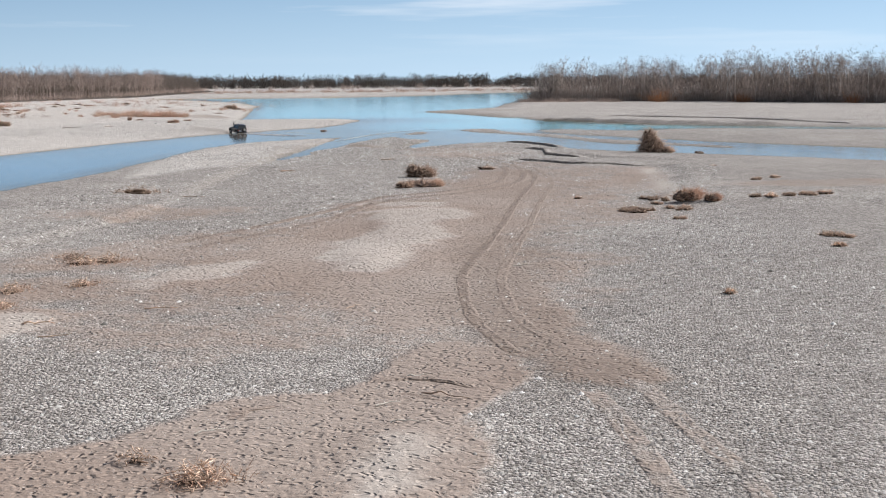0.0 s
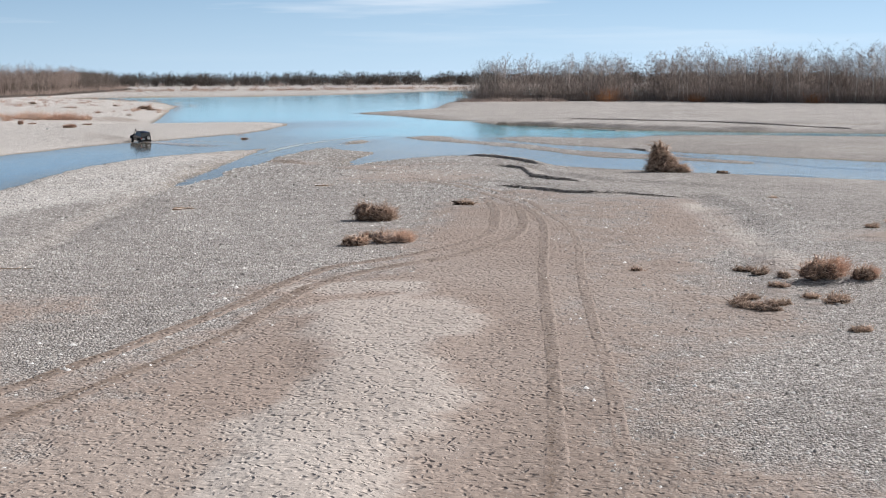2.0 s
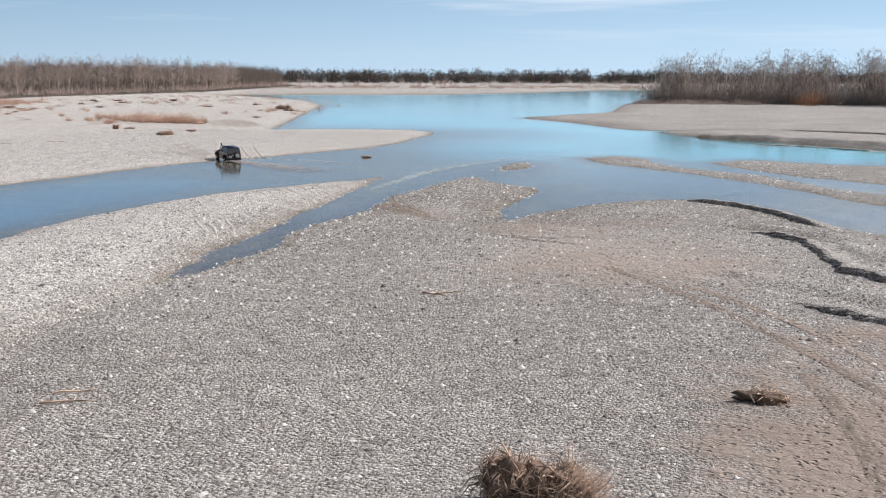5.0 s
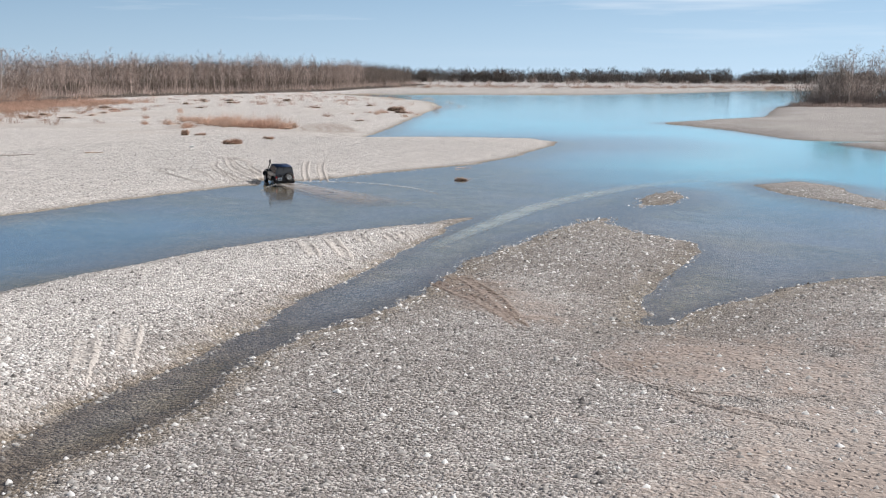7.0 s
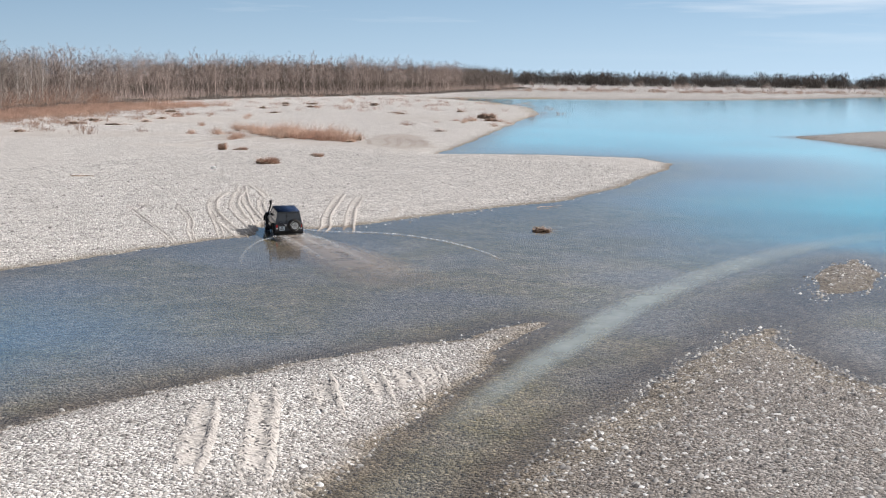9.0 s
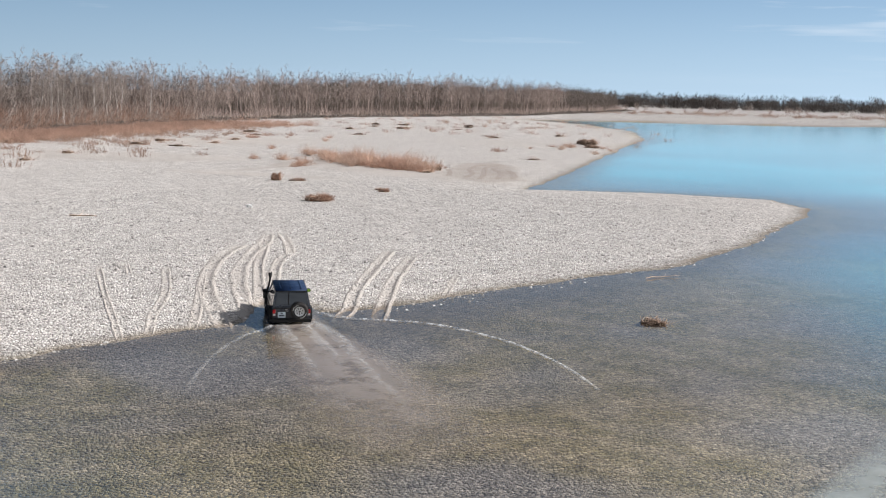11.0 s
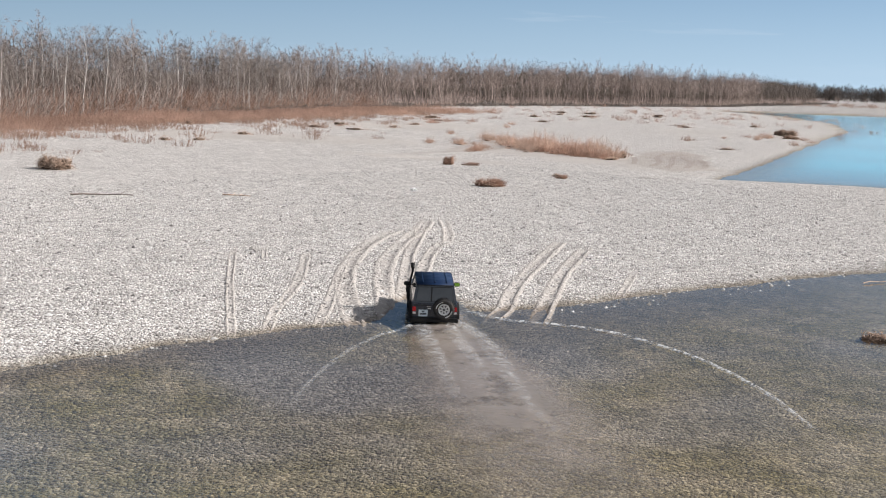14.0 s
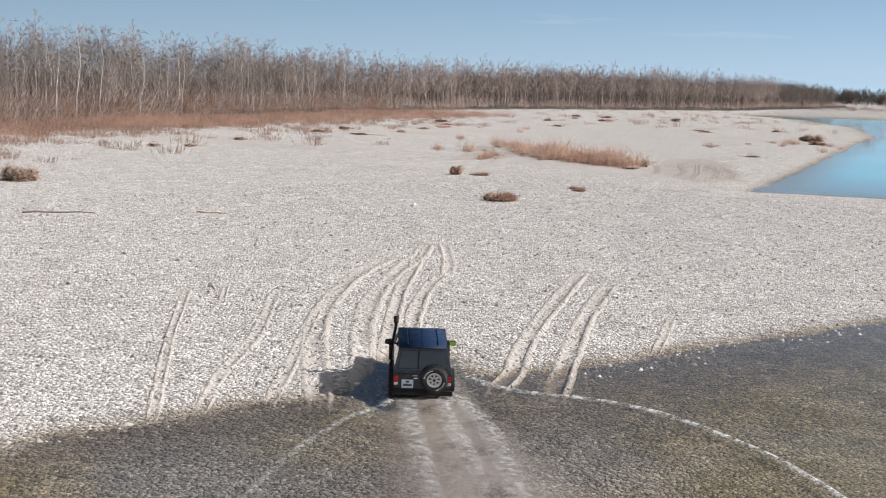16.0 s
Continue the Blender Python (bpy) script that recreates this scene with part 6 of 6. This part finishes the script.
    for sx in (-1, 1):
        lamp = part("tail_lamp", box((0.13, 0.05, 0.17), (sx * 0.765, -2.205, 0.98), 0.012), MAT_RED, car, "red tail lamp")
        part("reverse_lens", box((0.12, 0.05, 0.08), (sx * 0.765, -2.206, 0.835), 0.01), MAT_CLEAR, lamp, "pale lower lamp lens")
        part("headlamp", box((0.26, 0.04, 0.17), (sx * 0.62, 2.14, 0.9), 0.02), MAT_CLEAR, car)
        part("mud_flap", box((0.28, 0.02, 0.3), (sx * 0.76, -1.98, 0.48), 0.006), MAT_TRIM, car)
        part("side_step", box((0.16, 1.75, 0.05), (sx * 0.86, 0.08, 0.47), 0.015), MAT_TRIM, car)
        part("side_trim", box((0.02, 1.8, 0.08), (sx * 0.845, 0.1, 0.82), 0.008), MAT_TRIM, car)
        for yy in (-1.38, 1.55):
            bm = bmesh.new()
            for k in range(10):
                a = math.pi * (k + 0.5) / 10
                bmesh.ops.create_cube(bm, size=1, matrix=pose(sx * 0.885, yy + 0.5 * math.cos(a), 0.54 + 0.46 * math.sin(a), math.degrees(a) - 90) @ Matrix.Diagonal((0.15, 0.175, 0.05, 1)))
            part("fender_flare", bm, MAT_TRIM, car)
    plate = part("number_plate", box((0.34, 0.012, 0.26), (-0.43, -2.215, 0.83), 0.006), MAT_PLATE, car, "white rear plate with dark bars")
    for xx, zz, ww, hh in ((-0.43, 0.895, 0.1, 0.06), (-0.43, 0.80, 0.25, 0.065)):
        part("plate_bar", box((ww, 0.006, hh), (xx, -2.2235, zz), 0.001), MAT_INK, plate)
    part("rear_bumper", box((1.76, 0.2, 0.14), (0, -2.26, 0.585), 0.03), MAT_TRIM, car, "black rear bumper")
    part("front_bumper", box((1.76, 0.22, 0.18), (0, 2.22, 0.62), 0.04), MAT_TRIM, car)
    part("grille", box((0.9, 0.03, 0.2), (0, 2.14, 0.9), 0.01), MAT_TRIM, car)
    part("chassis", box((1.0, 3.8, 0.16), (0, 0, 0.5), 0.02), MAT_DARKHUB, car)
    for yy in (-1.38, 1.55):
        part("axle", box((1.4, 0.14, 0.14), (0, yy, 0.4), 0.04), MAT_DARKHUB, car)
    part("fuel_tank", box((0.7, 0.6, 0.2), (0, -1.85, 0.56), 0.04), MAT_DARKHUB, car)
    bm = bmesh.new()
    bmesh.ops.create_cone(bm, cap_ends=True, segments=12, radius1=0.03, radius2=0.03, depth=0.3, matrix=pose(0.5, -2.2, 0.47, 90))
    part("exhaust", bm, MAT_STEEL, car)
    # mirrors and the raised air intake
    for sx in (-1, 1):
        m = part("door_mirror", box((0.22, 0.10, 0.16), (sx * 0.99, 0.42, 1.30), 0.03), MAT_TRIM, car, "black door mirror")
        part("mirror_arm", box((0.12, 0.05, 0.04), (sx * 0.86, 0.44, 1.26), 0.01), MAT_TRIM, m)
        # the right glass has its green reflection painted in, the left is plain glass
        part("mirror_glass", box((0.19, 0.01, 0.125), (sx * 0.99, 0.366, 1.30), 0.003), MAT_GREEN_REFLECTION if sx > 0 else MAT_GLASS, m, "mirror glass with a bright green reflection painted on" if sx > 0 else "")
        part("door_handle", box((0.02, 0.14, 0.03), (sx * 0.85, -0.35, 1.08), 0.006), MAT_STEEL, car)
    s = Sticks()
    for a, bb, r1, r2 in (((-0.86, 0.95, 1.05), (-0.86, 0.75, 1.2), 0.05, 0.05), ((-0.86, 0.75, 1.2), (-0.78, 0.2, 1.86), 0.045, 0.045), ((-0.78, 0.2, 1.86), (-0.78, 0.16, 2.0), 0.05, 0.05),
                          ((-0.78, 0.12, 2.0), (-0.78, 0.22, 2.16), 0.075, 0.085), ((-0.78, 0.22, 2.16), (-0.78, 0.30, 2.17), 0.085, 0.06)):
        s.stick(a, bb, r1, r2, 12)
    o = new("snorkel", s.mesh("snorkel", MAT_TRIM))
    o.parent = car
    o["label"] = "black raised air intake"
    for sx in (-1, 1):
        for yy in (-1.38, 1.55):
            add_wheel(car, (sx * 0.78, yy, 0.385), turn=0 if sx > 0 else 180)
    add_wheel(car, (0.33, -2.37, 1.04), "spare_wheel", -90, True)
    car.matrix_world = pose(x, y, z, nose_up, 0, turn)
    return tagged(car, "dark blue off-road car with spare wheel at the water's edge", "car")


make_car(-61.6, 222.1, -0.21, 43.5, 4.5)


# ---- the car's wake: churned silt, low waves and broken foam ----
def foam_mat():
    m, n, l, b = material("foam", 0.8, 0.0, (0.8, 0.8, 0.78))
    pos = n.new("ShaderNodeTexCoord").outputs["Object"]
    fine = noise_tex(n, l, pos, 4.5, 6, 0.8)
    alpha = calc(n, l, "MULTIPLY", ramp(n, l, fine, (0.44, 0.0), (0.62, 1.0)), attribute(n, "strength"))
    l.new(alpha, b.inputs["Alpha"])
    return m


def silt_mat():
    m, n, l, b = material("churned_silt", 0.3, 0.0, (0.34, 0.27, 0.22))
    pos = n.new("ShaderNodeTexCoord").outputs["Object"]
    fine = noise_tex(n, l, pos, 0.7, 6, 0.65)
    l.new(mixer(n, l, fine, (0.33, 0.265, 0.22), (0.47, 0.41, 0.365)), b.inputs["Base Color"])
    alpha = calc(n, l, "MULTIPLY", ramp(n, l, fine, (0.24, 0.15), (0.5, 1.0)), attribute(n, "strength"))
    l.new(alpha, b.inputs["Alpha"])
    bp = n.new("ShaderNodeBump")
    bp.inputs["Strength"].default_value, bp.inputs["Distance"].default_value = 0.7, 0.15
    l.new(noise_tex(n, l, pos, 1.8, 5, 0.7), bp.inputs["Height"])
    l.new(bp.outputs[0], b.inputs["Normal"])
    return m


MAT_FOAM, MAT_CHURN = foam_mat(), silt_mat()


def ribbon(name, line, widths, height, strengths, mat, label, lift=0.012, seed=1):
    """A low rounded swell along a curve, fading to both sides."""
    pts = bend(line, 0.25)
    rnd = random.Random(seed)
    vs, fs, st = [], [], []
    prof = ((-1, 0, 0), (-0.55, 0.55, 0.7), (-0.15, 1, 1), (0.15, 0.9, 1), (0.55, 0.4, 0.7), (1, 0, 0))
    for i, p in enumerate(pts):
        f = i / (len(pts) - 1)
        w = (pts[min(i + 1, len(pts) - 1)] - pts[max(i - 1, 0)]).normalized()
        s = Vector((w.y, -w.x, 0))
        half = np.interp(f, np.linspace(0, 1, len(widths)), widths) * rnd.uniform(0.92, 1.08) / 2
        k = np.interp(f, np.linspace(0, 1, len(strengths)), strengths)
        for u, h, a in prof:
            q = p + s * (u * half)
            vs.append((q.x, q.y, lift + h * height * (0.6 + 0.4 * k) * rnd.uniform(0.85, 1.1)))
            st.append(a * k)
    n = len(prof)
    fs = [(i * n + k, i * n + k + 1, (i + 1) * n + k + 1, (i + 1) * n + k) for i in range(len(pts) - 1) for k in range(n - 1)]
    me = raw_mesh(name, vs, fs, mat, True)
    at = me.attributes.new("strength", "FLOAT", "POINT")
    at.data.foreach_set("value", np.array(st, np.float32))
    return tagged(new(name, me), label, "wake", "wake of the car", "structure")


def seam_mat():
    m, n, l, b = material("aerated_current", 0.45, 0.0, (0.47, 0.53, 0.52))
    pos = n.new("ShaderNodeTexCoord").outputs["Object"]
    soft = noise_tex(n, l, pos, 0.35, 5, 0.6)
    l.new(calc(n, l, "MULTIPLY", ramp(n, l, soft, (0.25, 0.35), (0.7, 1.0)), attribute(n, "strength")), b.inputs["Alpha"])
    return m


ribbon("foam_line", [(-60.6, 223.4), (-59.3, 223.2), (-57.9, 223.6), (-56.6, 224.2), (-54.3, 224.4), (-50.8, 223.2), (-48.4, 221.7), (-46.2, 219.9), (-44, 217.6)], (0.6, 0.4, 0.32, 0.32, 0.25), 0.06, (0.7, 0.8, 0.9, 0.95, 0.9, 0.8, 0.5), MAT_FOAM, "thin white foam line of a bow wave")
ribbon("foam_line", [(-61.4, 221.2), (-60.3, 219.1), (-60, 217.3), (-58.8, 214.4), (-56.9, 211.1), (-55.2, 208.7)], (0.4, 0.3, 0.25), 0.05, (0.5, 0.5, 0.4, 0.3, 0.1), MAT_FOAM, "faint foam line of a bow wave", seed=2)
ribbon("churned_water", [(-61.6, 222.3), (-60.2, 220.9), (-57.8, 218.8), (-54.6, 216.2), (-51.2, 213.4), (-47.6, 210.2), (-44, 207)], (2.6, 3.6, 5.0, 6.0, 6.2, 6.4), 0.03, (0.7, 0.66, 0.6, 0.55, 0.48, 0.3, 0.0), MAT_CHURN, "silty brown water churned up by wheels", 0.02, 3)
for k, (line, label) in enumerate((([(-59.6, 221.4), (-57.2, 219.8), (-54.4, 217.2), (-51.4, 214.4), (-48.6, 212)], "broken white foam streak behind the car"), ([(-60.4, 220.2), (-58.6, 218.4), (-55.8, 215.8), (-52.6, 212.8)], "thin broken foam streak behind the car"),
                                   ([(-59.9, 221.2), (-58.2, 219.4), (-56, 217.6), (-53.4, 215.2)], "foam rim of the rolling wake"))):
    ribbon("foam_streak", line, (0.7, 0.8, 0.7, 0.4), 0.06, (0.5, 0.42, 0.36, 0.25, 0.1), MAT_FOAM, label, 0.03, 5 + k)
ribbon("current_seam", [(-32.6, 187.5), (-33.1, 194), (-33.4, 201), (-33.7, 208), (-33.4, 216), (-32.4, 224), (-31, 231.5), (-28.4, 239), (-25, 246)], (1.2, 1.9, 2.2, 2.5, 2.7, 3.2, 3.6), 0.01, (0.1, 0.5, 0.62, 0.58, 0.48, 0.34, 0.2, 0.0), seam_mat(), "pale milky seam of current in the shallows", 0.012, 8)
